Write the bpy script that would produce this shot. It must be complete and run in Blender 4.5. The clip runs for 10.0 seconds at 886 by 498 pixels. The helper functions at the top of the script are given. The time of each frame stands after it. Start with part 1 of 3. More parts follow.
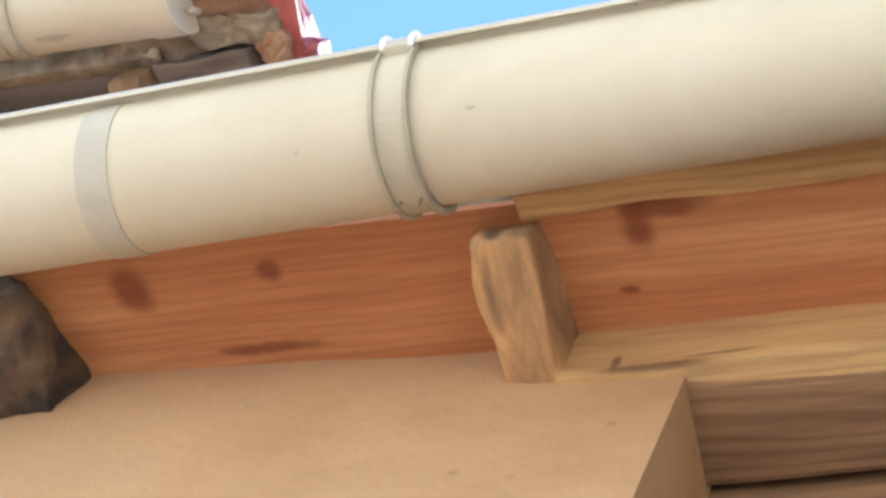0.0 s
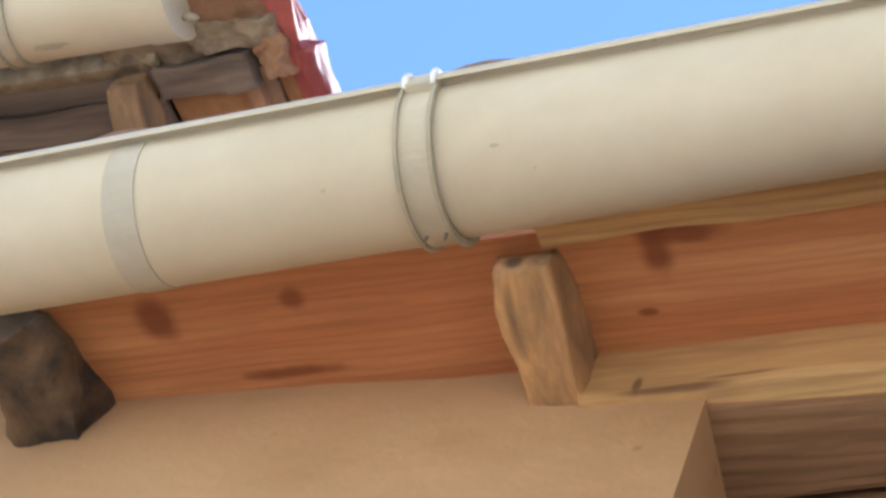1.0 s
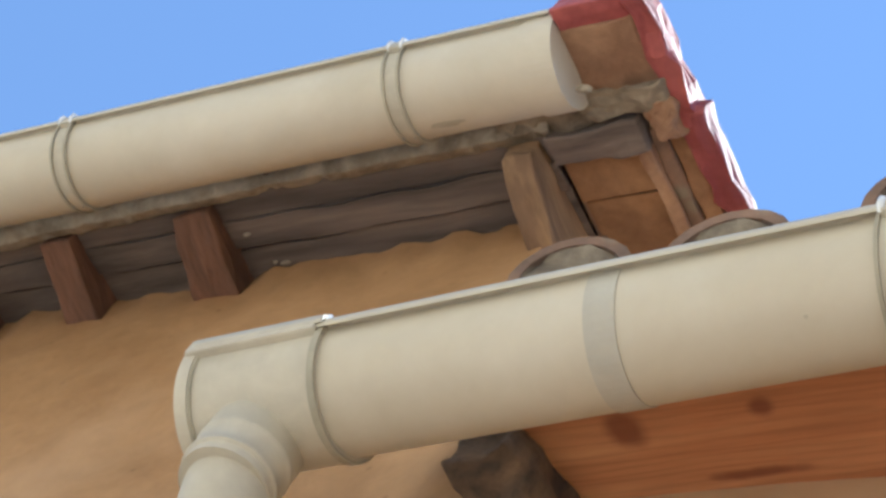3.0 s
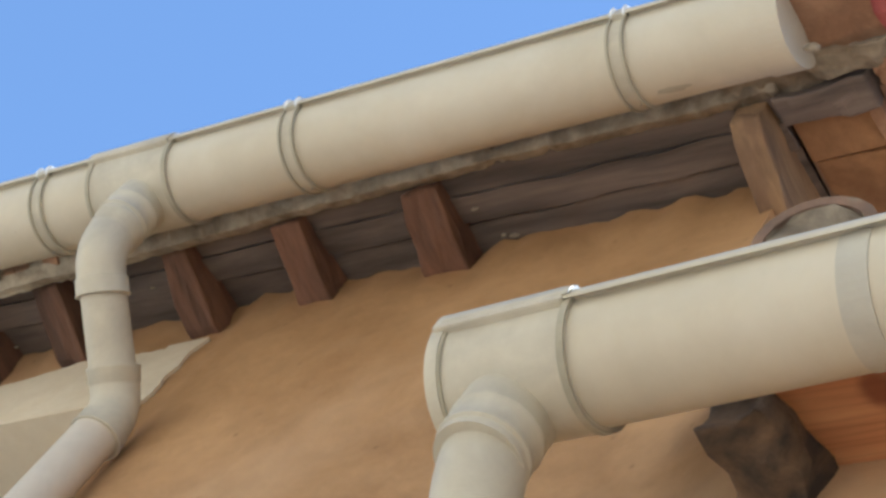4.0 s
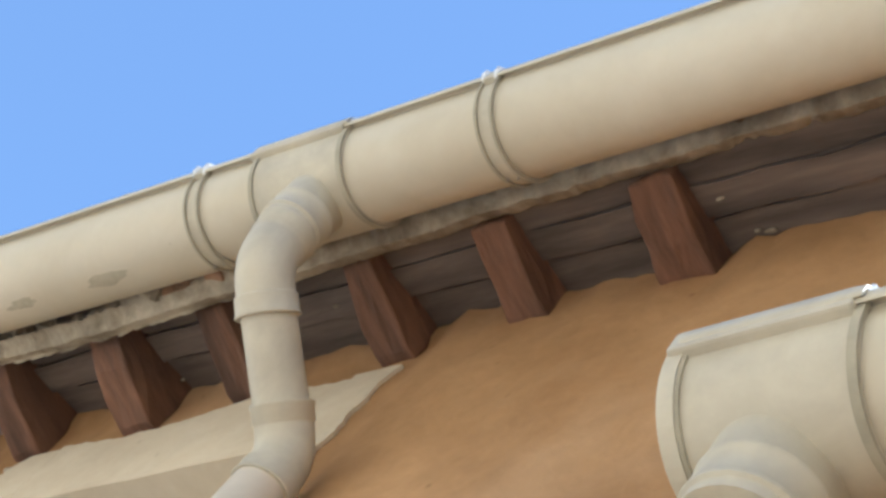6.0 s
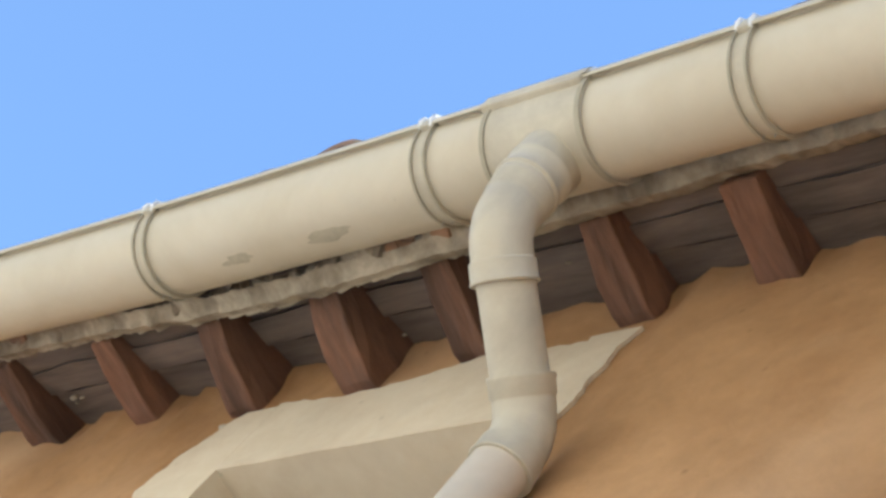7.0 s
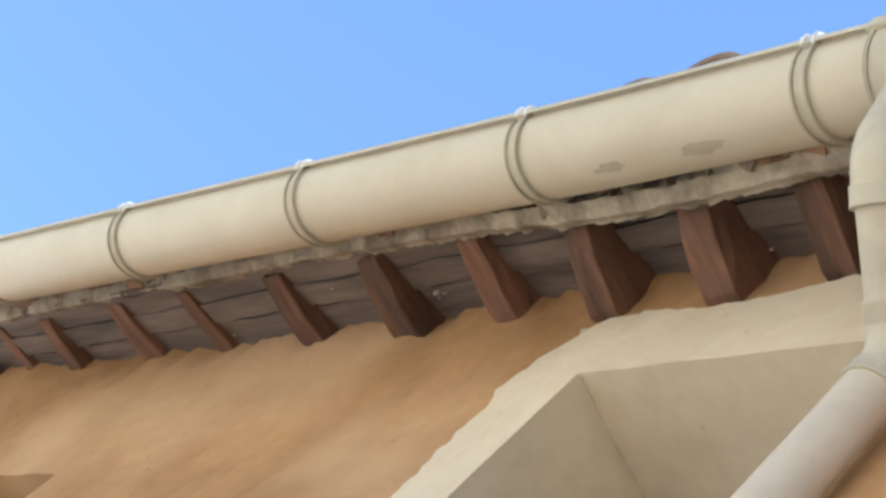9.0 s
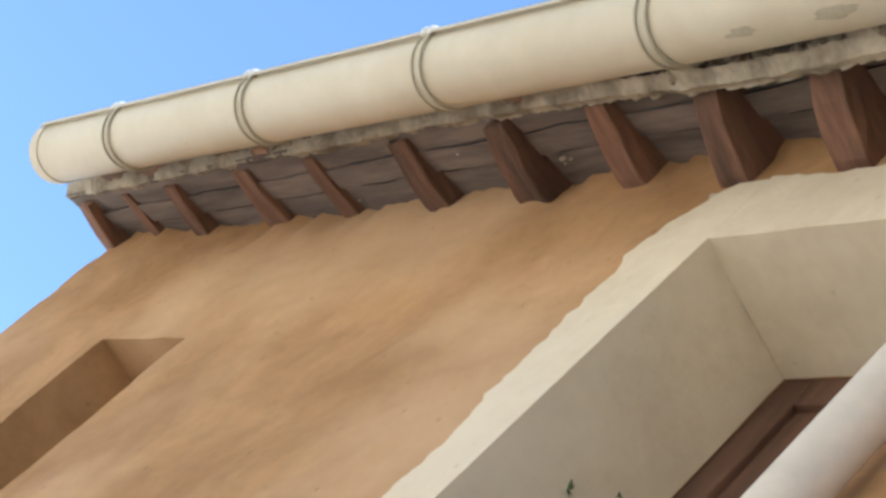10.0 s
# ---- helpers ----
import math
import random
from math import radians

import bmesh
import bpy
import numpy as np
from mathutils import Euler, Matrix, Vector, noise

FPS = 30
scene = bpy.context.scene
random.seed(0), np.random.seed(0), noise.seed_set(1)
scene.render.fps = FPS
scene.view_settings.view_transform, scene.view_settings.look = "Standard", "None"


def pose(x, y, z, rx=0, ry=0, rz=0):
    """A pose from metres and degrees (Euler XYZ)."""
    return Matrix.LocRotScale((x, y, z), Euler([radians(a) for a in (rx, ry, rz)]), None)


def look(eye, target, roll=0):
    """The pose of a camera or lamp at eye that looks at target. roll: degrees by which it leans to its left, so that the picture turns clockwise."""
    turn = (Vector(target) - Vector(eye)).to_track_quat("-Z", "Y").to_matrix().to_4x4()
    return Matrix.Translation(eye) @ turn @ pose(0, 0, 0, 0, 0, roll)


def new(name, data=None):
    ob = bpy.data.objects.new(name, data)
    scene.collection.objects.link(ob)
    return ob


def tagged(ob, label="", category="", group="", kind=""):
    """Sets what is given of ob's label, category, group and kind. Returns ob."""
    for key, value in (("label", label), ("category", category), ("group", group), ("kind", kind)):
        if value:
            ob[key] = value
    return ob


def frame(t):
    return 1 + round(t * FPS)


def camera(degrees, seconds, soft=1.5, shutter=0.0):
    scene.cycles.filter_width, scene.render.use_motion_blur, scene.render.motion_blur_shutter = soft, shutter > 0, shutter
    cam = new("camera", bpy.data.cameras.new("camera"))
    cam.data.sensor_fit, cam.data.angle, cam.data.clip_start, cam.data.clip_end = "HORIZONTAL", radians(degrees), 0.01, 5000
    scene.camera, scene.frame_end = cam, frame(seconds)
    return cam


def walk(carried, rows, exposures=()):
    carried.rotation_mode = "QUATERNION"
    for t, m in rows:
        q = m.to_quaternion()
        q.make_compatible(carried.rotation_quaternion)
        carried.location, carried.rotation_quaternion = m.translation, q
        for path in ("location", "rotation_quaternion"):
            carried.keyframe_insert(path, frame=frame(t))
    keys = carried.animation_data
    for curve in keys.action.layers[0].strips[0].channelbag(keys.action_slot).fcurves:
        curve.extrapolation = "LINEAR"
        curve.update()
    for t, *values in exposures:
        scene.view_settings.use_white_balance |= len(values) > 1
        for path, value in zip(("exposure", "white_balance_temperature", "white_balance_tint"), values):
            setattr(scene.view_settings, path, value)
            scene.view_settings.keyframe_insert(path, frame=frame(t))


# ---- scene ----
cam = camera(22.30, 10.0, soft=2.9)
PATH = [
    (0, (0.5799, 0.2843, 1.5233), (-0.7853, 1.6091, 5.0419), 35.94),
    (0.5, (0.5597, 0.2458, 1.5247), (-0.7049, 1.6187, 5.0625), 32.49),
    (1, (0.5533, 0.1998, 1.5081), (-0.7570, 1.6351, 5.0043), 31.61),
    (1.5, (0.5713, 0.1415, 1.4897), (-0.8364, 1.5802, 4.9464), 31.50),
    (2, (0.5300, 0.0835, 1.4716), (-0.9702, 1.5205, 4.8898), 33.83),
    (3.5, (0.4171, -0.0065, 1.4649), (-1.4805, 1.3389, 4.7190), 37.19),
    (4, (0.4084, -0.0071, 1.4568), (-1.6590, 1.2958, 4.6235), 38.89),
    (4.5, (0.4169, -0.0045, 1.4722), (-1.8060, 1.2675, 4.5448), 40.63),
    (5, (0.3730, 0.0195, 1.5387), (-1.8670, 1.2299, 4.6237), 41.36),
    (6.5, (-0.0019, 0.2469, 2.0261), (-2.5360, 1.2937, 4.9385), 44.88),
    (7, (-0.0365, 0.1396, 2.0367), (-2.7117, 1.2621, 4.7905), 44.27),
    (7.5, (-0.0474, 0.1221, 2.0343), (-2.8609, 1.3187, 4.6135), 45.92),
    (8, (-0.0505, 0.1023, 2.0182), (-2.9661, 1.2864, 4.4875), 47.20),
    (8.5, (-0.0496, 0.1000, 2.0072), (-3.0601, 1.1869, 4.4062), 49.36),
    (9, (-0.0511, 0.0890, 2.0038), (-3.1479, 1.0972, 4.3260), 49.83),
    (9.5, (-0.0582, 0.0813, 1.9870), (-3.2390, 1.0875, 4.1937), 50.10),
    (10, (-0.0578, 0.0682, 1.9757), (-3.2912, 1.1864, 4.0481), 49.15),
]
walk(cam, [(t, look(eye, target, roll)) for t, eye, target, roll in PATH],
     exposures=[(t, e, k, 6) for t, e, k in ((0, 1.47, 5350), (0.5, 1.23, 5400), (1, 1.11, 5450), (2, 0.97, 5580), (3.5, 0.74, 5580), (5, 0.74, 5580), (6.5, 0.95, 5620), (10, 0.94, 5660))])

# ---- light ----
SUN_EL, SUN_AZ = radians(60), radians(36)   # azimuth from +y towards +x: the sun stands behind the houses
world = bpy.data.worlds.new("sky")
scene.world = world
world.use_nodes = True
wn = world.node_tree
sky = wn.nodes.new("ShaderNodeTexSky")
sky.sky_type = "NISHITA"
sky.sun_disc = False
sky.sun_elevation = SUN_EL
sky.sun_rotation = SUN_AZ
sky.air_density, sky.dust_density, sky.ozone_density = 1.0, 0.0, 0.9
wn.links.new(sky.outputs["Color"], wn.nodes["Background"].inputs["Color"])
wn.nodes["Background"].inputs["Strength"].default_value = 0.15
sun = new("sun", bpy.data.lights.new("sun", "SUN"))
sun.data.energy, sun.data.angle, sun.data.color = 4.5, radians(0.5), (1.0, 0.95, 0.87)
sun_dir = Vector((math.sin(SUN_AZ) * math.cos(SUN_EL), math.cos(SUN_AZ) * math.cos(SUN_EL), math.sin(SUN_EL)))
sun.matrix_world = look(sun_dir * 20, (0, 0, 0))


# ---- materials ----
def mat(name, base, dark, rough=0.8, scale=6.0, fine=60.0, bump=0.3, spots=None, stretch=(1, 1, 1), metal=0.0,
        spot_scale=9.0, spot_cut=(0.12, 0.22), fine_mix=0.25, bump_dist=0.004, vary=0.0, coords="Object"):
    """Two scales of variation between two colours, optional dark spots, and fine relief."""
    m = bpy.data.materials.new(name)
    m.use_nodes = True
    nt = m.node_tree
    n, link = nt.nodes, nt.links.new
    bsdf = n["Principled BSDF"]
    tc = n.new("ShaderNodeTexCoord")
    mp = n.new("ShaderNodeMapping")
    mp.inputs["Scale"].default_value = stretch
    link(tc.outputs[coords], mp.inputs["Vector"])
    big = n.new("ShaderNodeTexNoise")
    big.inputs["Scale"].default_value = scale
    big.inputs["Detail"].default_value = 6
    big.inputs["Roughness"].default_value = 0.6
    big.inputs["Distortion"].default_value = 0.4
    link(mp.outputs["Vector"], big.inputs["Vector"])
    ramp = n.new("ShaderNodeValToRGB")
    ramp.color_ramp.elements[0].position, ramp.color_ramp.elements[1].position = 0.36, 0.64
    ramp.color_ramp.elements[0].color, ramp.color_ramp.elements[1].color = (*dark, 1), (*base, 1)
    link(big.outputs["Fac"], ramp.inputs["Fac"])
    small = n.new("ShaderNodeTexNoise")
    small.inputs["Scale"].default_value = fine
    small.inputs["Detail"].default_value = 8
    small.inputs["Roughness"].default_value = 0.7
    link(mp.outputs["Vector"], small.inputs["Vector"])
    mix = n.new("ShaderNodeMix")
    mix.data_type, mix.blend_type = "RGBA", "OVERLAY"
    mix.inputs["Factor"].default_value = fine_mix
    link(ramp.outputs["Color"], mix.inputs["A"])
    link(small.outputs["Fac"], mix.inputs["B"])
    colour = mix.outputs["Result"]
    if spots:
        vo = n.new("ShaderNodeTexVoronoi")
        vo.inputs["Scale"].default_value = spot_scale
        link(mp.outputs["Vector"], vo.inputs["Vector"])
        r2 = n.new("ShaderNodeValToRGB")
        r2.color_ramp.elements[0].position, r2.color_ramp.elements[1].position = spot_cut
        r2.color_ramp.elements[0].color, r2.color_ramp.elements[1].color = (1, 1, 1, 1), (0, 0, 0, 1)
        link(vo.outputs["Distance"], r2.inputs["Fac"])
        m2 = n.new("ShaderNodeMix")
        m2.data_type = "RGBA"
        link(r2.outputs["Color"], m2.inputs["Factor"])
        link(colour, m2.inputs["A"])
        m2.inputs["B"].default_value = (*spots, 1)
        colour = m2.outputs["Result"]
    if vary:
        info = n.new("ShaderNodeObjectInfo")
        hsv = n.new("ShaderNodeHueSaturation")
        mr = n.new("ShaderNodeMapRange")
        mr.inputs["To Min"].default_value, mr.inputs["To Max"].default_value = 1 - vary, 1 + vary
        link(info.outputs["Random"], mr.inputs["Value"])
        link(mr.outputs["Result"], hsv.inputs["Value"])
        link(colour, hsv.inputs["Color"])
        colour = hsv.outputs["Color"]
    link(colour, bsdf.inputs["Base Color"])
    bsdf.inputs["Roughness"].default_value = rough
    bsdf.inputs["Metallic"].default_value = metal
    bp = n.new("ShaderNodeBump")
    bp.inputs["Strength"].default_value = bump
    bp.inputs["Distance"].default_value = bump_dist
    link(small.outputs["Fac"], bp.inputs["Height"])
    link(bp.outputs["Normal"], bsdf.inputs["Normal"])
    return m


def wood_grain(m, strength, scale, knots=(), knot_colour=(0.1, 0.03, 0.015)):
    """Growth bands along x and dark knots at places of their own (x, y, z, half length, half width)."""
    nt = m.node_tree
    n, link = nt.nodes, nt.links.new
    bsdf = n["Principled BSDF"]
    colour = bsdf.inputs["Base Color"].links[0].from_socket
    tc = n.new("ShaderNodeTexCoord")
    mp = n.new("ShaderNodeMapping")
    mp.inputs["Scale"].default_value = (0.12, 1.0, 1.0)
    link(tc.outputs["Object"], mp.inputs["Vector"])
    wave = n.new("ShaderNodeTexWave")
    wave.bands_direction = "Y"
    wave.inputs["Scale"].default_value = scale
    wave.inputs["Distortion"].default_value = 9.0
    wave.inputs["Detail"].default_value = 3.0
    wave.inputs["Detail Scale"].default_value = 1.4
    link(mp.outputs["Vector"], wave.inputs["Vector"])
    rp = n.new("ShaderNodeValToRGB")
    rp.color_ramp.elements[0].color, rp.color_ramp.elements[1].color = (0.42, 0.36, 0.32, 1), (1, 1, 1, 1)
    rp.color_ramp.elements[1].position = 0.55
    link(wave.outputs["Fac"], rp.inputs["Fac"])
    mu = n.new("ShaderNodeMix")
    mu.data_type, mu.blend_type = "RGBA", "MULTIPLY"
    mu.inputs["Factor"].default_value = strength
    link(colour, mu.inputs["A"])
    link(rp.outputs["Color"], mu.inputs["B"])
    colour = mu.outputs["Result"]
    wob = n.new("ShaderNodeTexNoise")
    wob.inputs["Scale"].default_value = 30
    link(tc.outputs["Object"], wob.inputs["Vector"])
    for x, y, z, a, b in knots:
        sub = n.new("ShaderNodeVectorMath")
        sub.operation = "SUBTRACT"
        link(tc.outputs["Object"], sub.inputs[0])
        sub.inputs[1].default_value = (x, y, z)
        mul = n.new("ShaderNodeVectorMath")
        mul.operation = "MULTIPLY"
        link(sub.outputs[0], mul.inputs[0])
        mul.inputs[1].default_value = (1 / a, 1 / b, 1 / b)
        ln = n.new("ShaderNodeVectorMath")
        ln.operation = "LENGTH"
        link(mul.outputs[0], ln.inputs[0])
        ad = n.new("ShaderNodeMath")
        ad.operation = "ADD"
        link(ln.outputs["Value"], ad.inputs[0])
        link(wob.outputs["Fac"], ad.inputs[1])
        mr = n.new("ShaderNodeMapRange")
        mr.interpolation_type = "SMOOTHSTEP"
        mr.inputs["From Min"].default_value, mr.inputs["From Max"].default_value = 0.95, 1.9
        mr.inputs["To Min"].default_value, mr.inputs["To Max"].default_value = 0.82, 0.0
        link(ad.outputs[0], mr.inputs["Value"])
        mx = n.new("ShaderNodeMix")
        mx.data_type = "RGBA"
        link(mr.outputs["Result"], mx.inputs["Factor"])
        link(colour, mx.inputs["A"])
        mx.inputs["B"].default_value = (*knot_colour, 1)
        colour = mx.outputs["Result"]
    link(colour, bsdf.inputs["Base Color"])
    return m


def plaster_mat(name, base, dark, pale, bump=0.5):
    """Hand-trowelled render: broad tonal patches, pale wear, pits with their shade painted in, trowel ridges."""
    m = mat(name, base, dark, rough=0.92, scale=5.0, fine=30, bump=bump, bump_dist=0.008, fine_mix=0.2)
    nt = m.node_tree
    n, link = nt.nodes, nt.links.new
    bsdf = n["Principled BSDF"]
    src = bsdf.inputs["Base Color"].links[0].from_socket
    tc = n.new("ShaderNodeTexCoord")
    patch = n.new("ShaderNodeTexNoise")
    patch.inputs["Scale"].default_value, patch.inputs["Detail"].default_value = 1.7, 5
    link(tc.outputs["Object"], patch.inputs["Vector"])
    rp = n.new("ShaderNodeValToRGB")
    rp.color_ramp.elements[0].position, rp.color_ramp.elements[1].position = 0.47, 0.66
    rp.color_ramp.elements[0].color, rp.color_ramp.elements[1].color = (0, 0, 0, 1), (0.75, 0.75, 0.75, 1)
    link(patch.outputs["Fac"], rp.inputs["Fac"])
    mx = n.new("ShaderNodeMix")
    mx.data_type = "RGBA"
    link(rp.outputs["Color"], mx.inputs["Factor"])
    link(src, mx.inputs["A"])
    mx.inputs["B"].default_value = (*pale, 1)
    # pits: the shadow inside each is multiplied into the colour
    pit = n.new("ShaderNodeTexVoronoi")
    pit.inputs["Scale"].default_value = 17
    pit.inputs["Randomness"].default_value = 1
    link(tc.outputs["Object"], pit.inputs["Vector"])
    rq = n.new("ShaderNodeValToRGB")
    rq.color_ramp.elements[0].position, rq.color_ramp.elements[1].position = 0.02, 0.10
    rq.color_ramp.elements[0].color, rq.color_ramp.elements[1].color = (0.5, 0.46, 0.42, 1), (1, 1, 1, 1)
    link(pit.outputs["Distance"], rq.inputs["Fac"])
    mu = n.new("ShaderNodeMix")
    mu.data_type, mu.blend_type = "RGBA", "MULTIPLY"
    mu.inputs["Factor"].default_value = 0.55 if bump > 0.32 else 0.3
    link(mx.outputs["Result"], mu.inputs["A"])
    link(rq.outputs["Color"], mu.inputs["B"])
    link(mu.outputs["Result"], bsdf.inputs["Base Color"])
    return m


PLASTER = plaster_mat("ochre_plaster", (0.470, 0.274, 0.123), (0.345, 0.187, 0.076), (0.575, 0.385, 0.222), 0.36)
CREAM = plaster_mat("cream_plaster", (0.72, 0.625, 0.47), (0.63, 0.54, 0.40), (0.75, 0.665, 0.52), 0.3)
PALE = plaster_mat("pale_plaster", (0.60, 0.55, 0.46), (0.52, 0.47, 0.385), (0.64, 0.59, 0.50), 0.3)
PVC = mat("cream_plastic", (0.63, 0.58, 0.47), (0.565, 0.51, 0.395), rough=0.5, scale=5, fine=45, bump=0.04,
          spots=(0.36, 0.31, 0.22), spot_scale=13, spot_cut=(0.012, 0.03), fine_mix=0.07)
PVC_OLD = mat("greyed_plastic", (0.585, 0.54, 0.43), (0.48, 0.44, 0.35), rough=0.55, scale=14, fine=60, bump=0.06, fine_mix=0.1)
PVC_GREY = mat("grey_plastic", (0.53, 0.505, 0.425), (0.47, 0.445, 0.38), rough=0.5, scale=14, fine=60, bump=0.06, fine_mix=0.1)
PVC_PIPE = mat("sun_bleached_plastic", (0.68, 0.60, 0.485), (0.58, 0.515, 0.42), rough=0.55, scale=9, fine=50, bump=0.05, fine_mix=0.1)
# Darker plastic for ribs: paints in the shaded lines along their edges.
PVC_SHADE = mat("shade_lined_plastic", (0.46, 0.42, 0.32), (0.36, 0.33, 0.25), rough=0.6, scale=16, fine=70, bump=0.1, fine_mix=0.15)
# Clip tips are coloured white to stand in for the sun's glint on them.
TIP = mat("glint_white_plastic", (0.85, 0.85, 0.83), (0.8, 0.8, 0.78), rough=0.15, scale=20, fine=80, bump=0.02, fine_mix=0.05)
STAIN = mat("dried_dirt", (0.48, 0.44, 0.34), (0.41, 0.37, 0.28), rough=0.8, scale=40, fine=120, bump=0.1)
RED_WOOD = mat("varnished_pine", (0.74, 0.39, 0.18), (0.50, 0.20, 0.085), rough=0.5, scale=3.2, fine=28, bump=0.15,
               stretch=(0.22, 2.4, 2.4), fine_mix=0.35)
wood_grain(RED_WOOD, 0.20, 30, [(-0.301, 0.877, 3.079, 0.016, 0.026), (-0.175, 0.872, 3.077, 0.012, 0.012), (0.136, 0.866, 3.075, 0.014, 0.028),
                               (0.158, 0.852, 3.072, 0.034, 0.010), (0.114, 0.928, 3.096, 0.008, 0.004), (-0.205, 0.950, 3.103, 0.045, 0.007)], (0.20, 0.05, 0.025))
LINTEL = mat("pale_old_timber", (0.60, 0.385, 0.17), (0.47, 0.27, 0.105), rough=0.75, scale=4.5, fine=26, bump=0.4,
             stretch=(0.3, 3, 3), fine_mix=0.45)
wood_grain(LINTEL, 0.28, 24, [(0.13, 0.966, 3.036, 0.05, 0.005), (0.105, 0.966, 3.05, 0.004, 0.012), (0.20, 0.966, 3.045, 0.035, 0.003), (0.29, 0.966, 3.082, 0.03, 0.003), (0.40, 0.966, 3.05, 0.04, 0.003)], (0.13, 0.06, 0.03))
DARK_LINTEL = mat("brown_old_timber", (0.31, 0.175, 0.088), (0.17, 0.088, 0.045), rough=0.8, scale=4.5, fine=26, bump=0.5,
                  stretch=(0.3, 3, 3), fine_mix=0.5)
wood_grain(DARK_LINTEL, 0.4, 22)
RAFTER = mat("weathered_rafter", (0.195, 0.096, 0.057), (0.09, 0.048, 0.032), rough=0.85, scale=9, fine=34, bump=0.5,
             stretch=(2.5, 0.4, 2.5), fine_mix=0.45, vary=0.25)
NEAR_RAFTER = mat("pale_rafter_end", (0.64, 0.37, 0.16), (0.26, 0.155, 0.085), rough=0.85, scale=11, fine=34, bump=0.8,
                  stretch=(2.5, 0.6, 2.0), fine_mix=0.5, spots=(0.15, 0.09, 0.055), spot_scale=16, spot_cut=(0.22, 0.42))
TAN_RAFTER = mat("tan_rafter", (0.40, 0.26, 0.14), (0.20, 0.125, 0.075), rough=0.85, scale=9, fine=34, bump=0.5,
                 stretch=(2.5, 0.4, 2.5), fine_mix=0.45)
ROT = mat("rotten_timber", (0.22, 0.14, 0.08), (0.05, 0.038, 0.032), rough=0.95, scale=14, fine=45, bump=0.9, fine_mix=0.5)
SOFFIT = mat("sooty_boards", (0.205, 0.160, 0.135), (0.090, 0.073, 0.065), rough=0.9, scale=7, fine=30, bump=0.5,
             stretch=(0.4, 3, 3), fine_mix=0.4)
MORTAR = mat("grey_mortar", (0.50, 0.44, 0.34), (0.23, 0.19, 0.14), rough=0.95, scale=14, fine=70, bump=0.9, bump_dist=0.006, fine_mix=0.35)
OLD_MORTAR = mat("lichened_mortar", (0.36, 0.30, 0.22), (0.17, 0.135, 0.10), rough=0.95, scale=18, fine=70, bump=0.9, bump_dist=0.006, fine_mix=0.4)
TERRA = mat("terracotta", (0.33, 0.20, 0.13), (0.17, 0.115, 0.085), rough=0.9, scale=10, fine=60, bump=0.5,
            spots=(0.30, 0.25, 0.18), spot_scale=16, spot_cut=(0.1, 0.3), fine_mix=0.35, vary=0.2)
VERGE_RED = mat("red_glazed_tile", (0.45, 0.12, 0.11), (0.29, 0.06, 0.065), rough=0.6, scale=12, fine=60, bump=0.5, fine_mix=0.35, vary=0.15)
BRICK = mat("orange_brick", (0.47, 0.29, 0.175), (0.29, 0.165, 0.10), rough=0.9, scale=10, fine=60, bump=0.6, fine_mix=0.35)
PANEL = mat("smoked_terracotta", (0.42, 0.235, 0.115), (0.25, 0.135, 0.07), rough=0.9, scale=9, fine=50, bump=0.6, fine_mix=0.35)
FRAME = mat("brown_window_wood", (0.14, 0.07, 0.045), (0.085, 0.042, 0.028), rough=0.6, scale=8, fine=40, bump=0.3, stretch=(3, 3, 0.4))
LEAF = mat("weed_leaf", (0.12, 0.17, 0.06), (0.08, 0.12, 0.04), rough=0.6, scale=40, fine=120, bump=0.1)
GROUND = mat("pale_paving", (0.72, 0.635, 0.51), (0.65, 0.565, 0.445), rough=0.9, scale=1.2, fine=18, bump=0.5)
ZINC = mat("screw_steel", (0.55, 0.55, 0.54), (0.4, 0.4, 0.4), rough=0.35, metal=0.9, scale=30, fine=90, bump=0.05)


# ---- mesh helpers ----
def mesh_ob(name, bm, material, smooth=False):
    bmesh.ops.recalc_face_normals(bm, faces=bm.faces)
    me = bpy.data.meshes.new(name)
    bm.to_mesh(me)
    bm.free()
    me.materials.append(material)
    if smooth:
        for p in me.polygons:
            p.use_smooth = len(p.vertices) == 4
        me.set_sharp_from_angle(angle=radians(50))
    return new(name, me)


def part(name, bm, material, parent, label="", smooth=False):
    ob = mesh_ob(name, bm, material, smooth)
    ob.parent = parent
    if parent is not None:
        ob.matrix_parent_inverse = parent.matrix_basis.inverted()
    if label:
        ob["label"] = label
    return ob


def empty(name, at, label, category, group=""):
    ob = new(name)
    ob.location = at
    ob.empty_display_size = 0.05
    tagged(ob, label, category, group)
    return ob


def box(x0, x1, y0, y1, z0, z1, bevel=0.0, cuts=0):
    bm = bmesh.new()
    bmesh.ops.create_cube(bm, size=1, matrix=Matrix.LocRotScale(((x0 + x1) / 2, (y0 + y1) / 2, (z0 + z1) / 2), None, (x1 - x0, y1 - y0, z1 - z0)))
    if bevel:
        bmesh.ops.bevel(bm, geom=bm.edges[:], offset=bevel, segments=2, affect="EDGES", profile=0.6)
    if cuts:
        bmesh.ops.subdivide_edges(bm, edges=bm.edges[:], cuts=cuts, use_grid_fill=True)
    return bm


def rough_up(bm, amount, scale, seed=0.0):
    for v in bm.verts:
        d = noise.noise_vector(v.co * scale + Vector((seed, seed * 1.7, seed * 0.6)))
        v.co += d * amount
    return bm


def on_slope(bm, y0, z0, slope):
    for v in bm.verts:
        v.co.z += z0 + slope * (v.co.y - y0)
    return bm


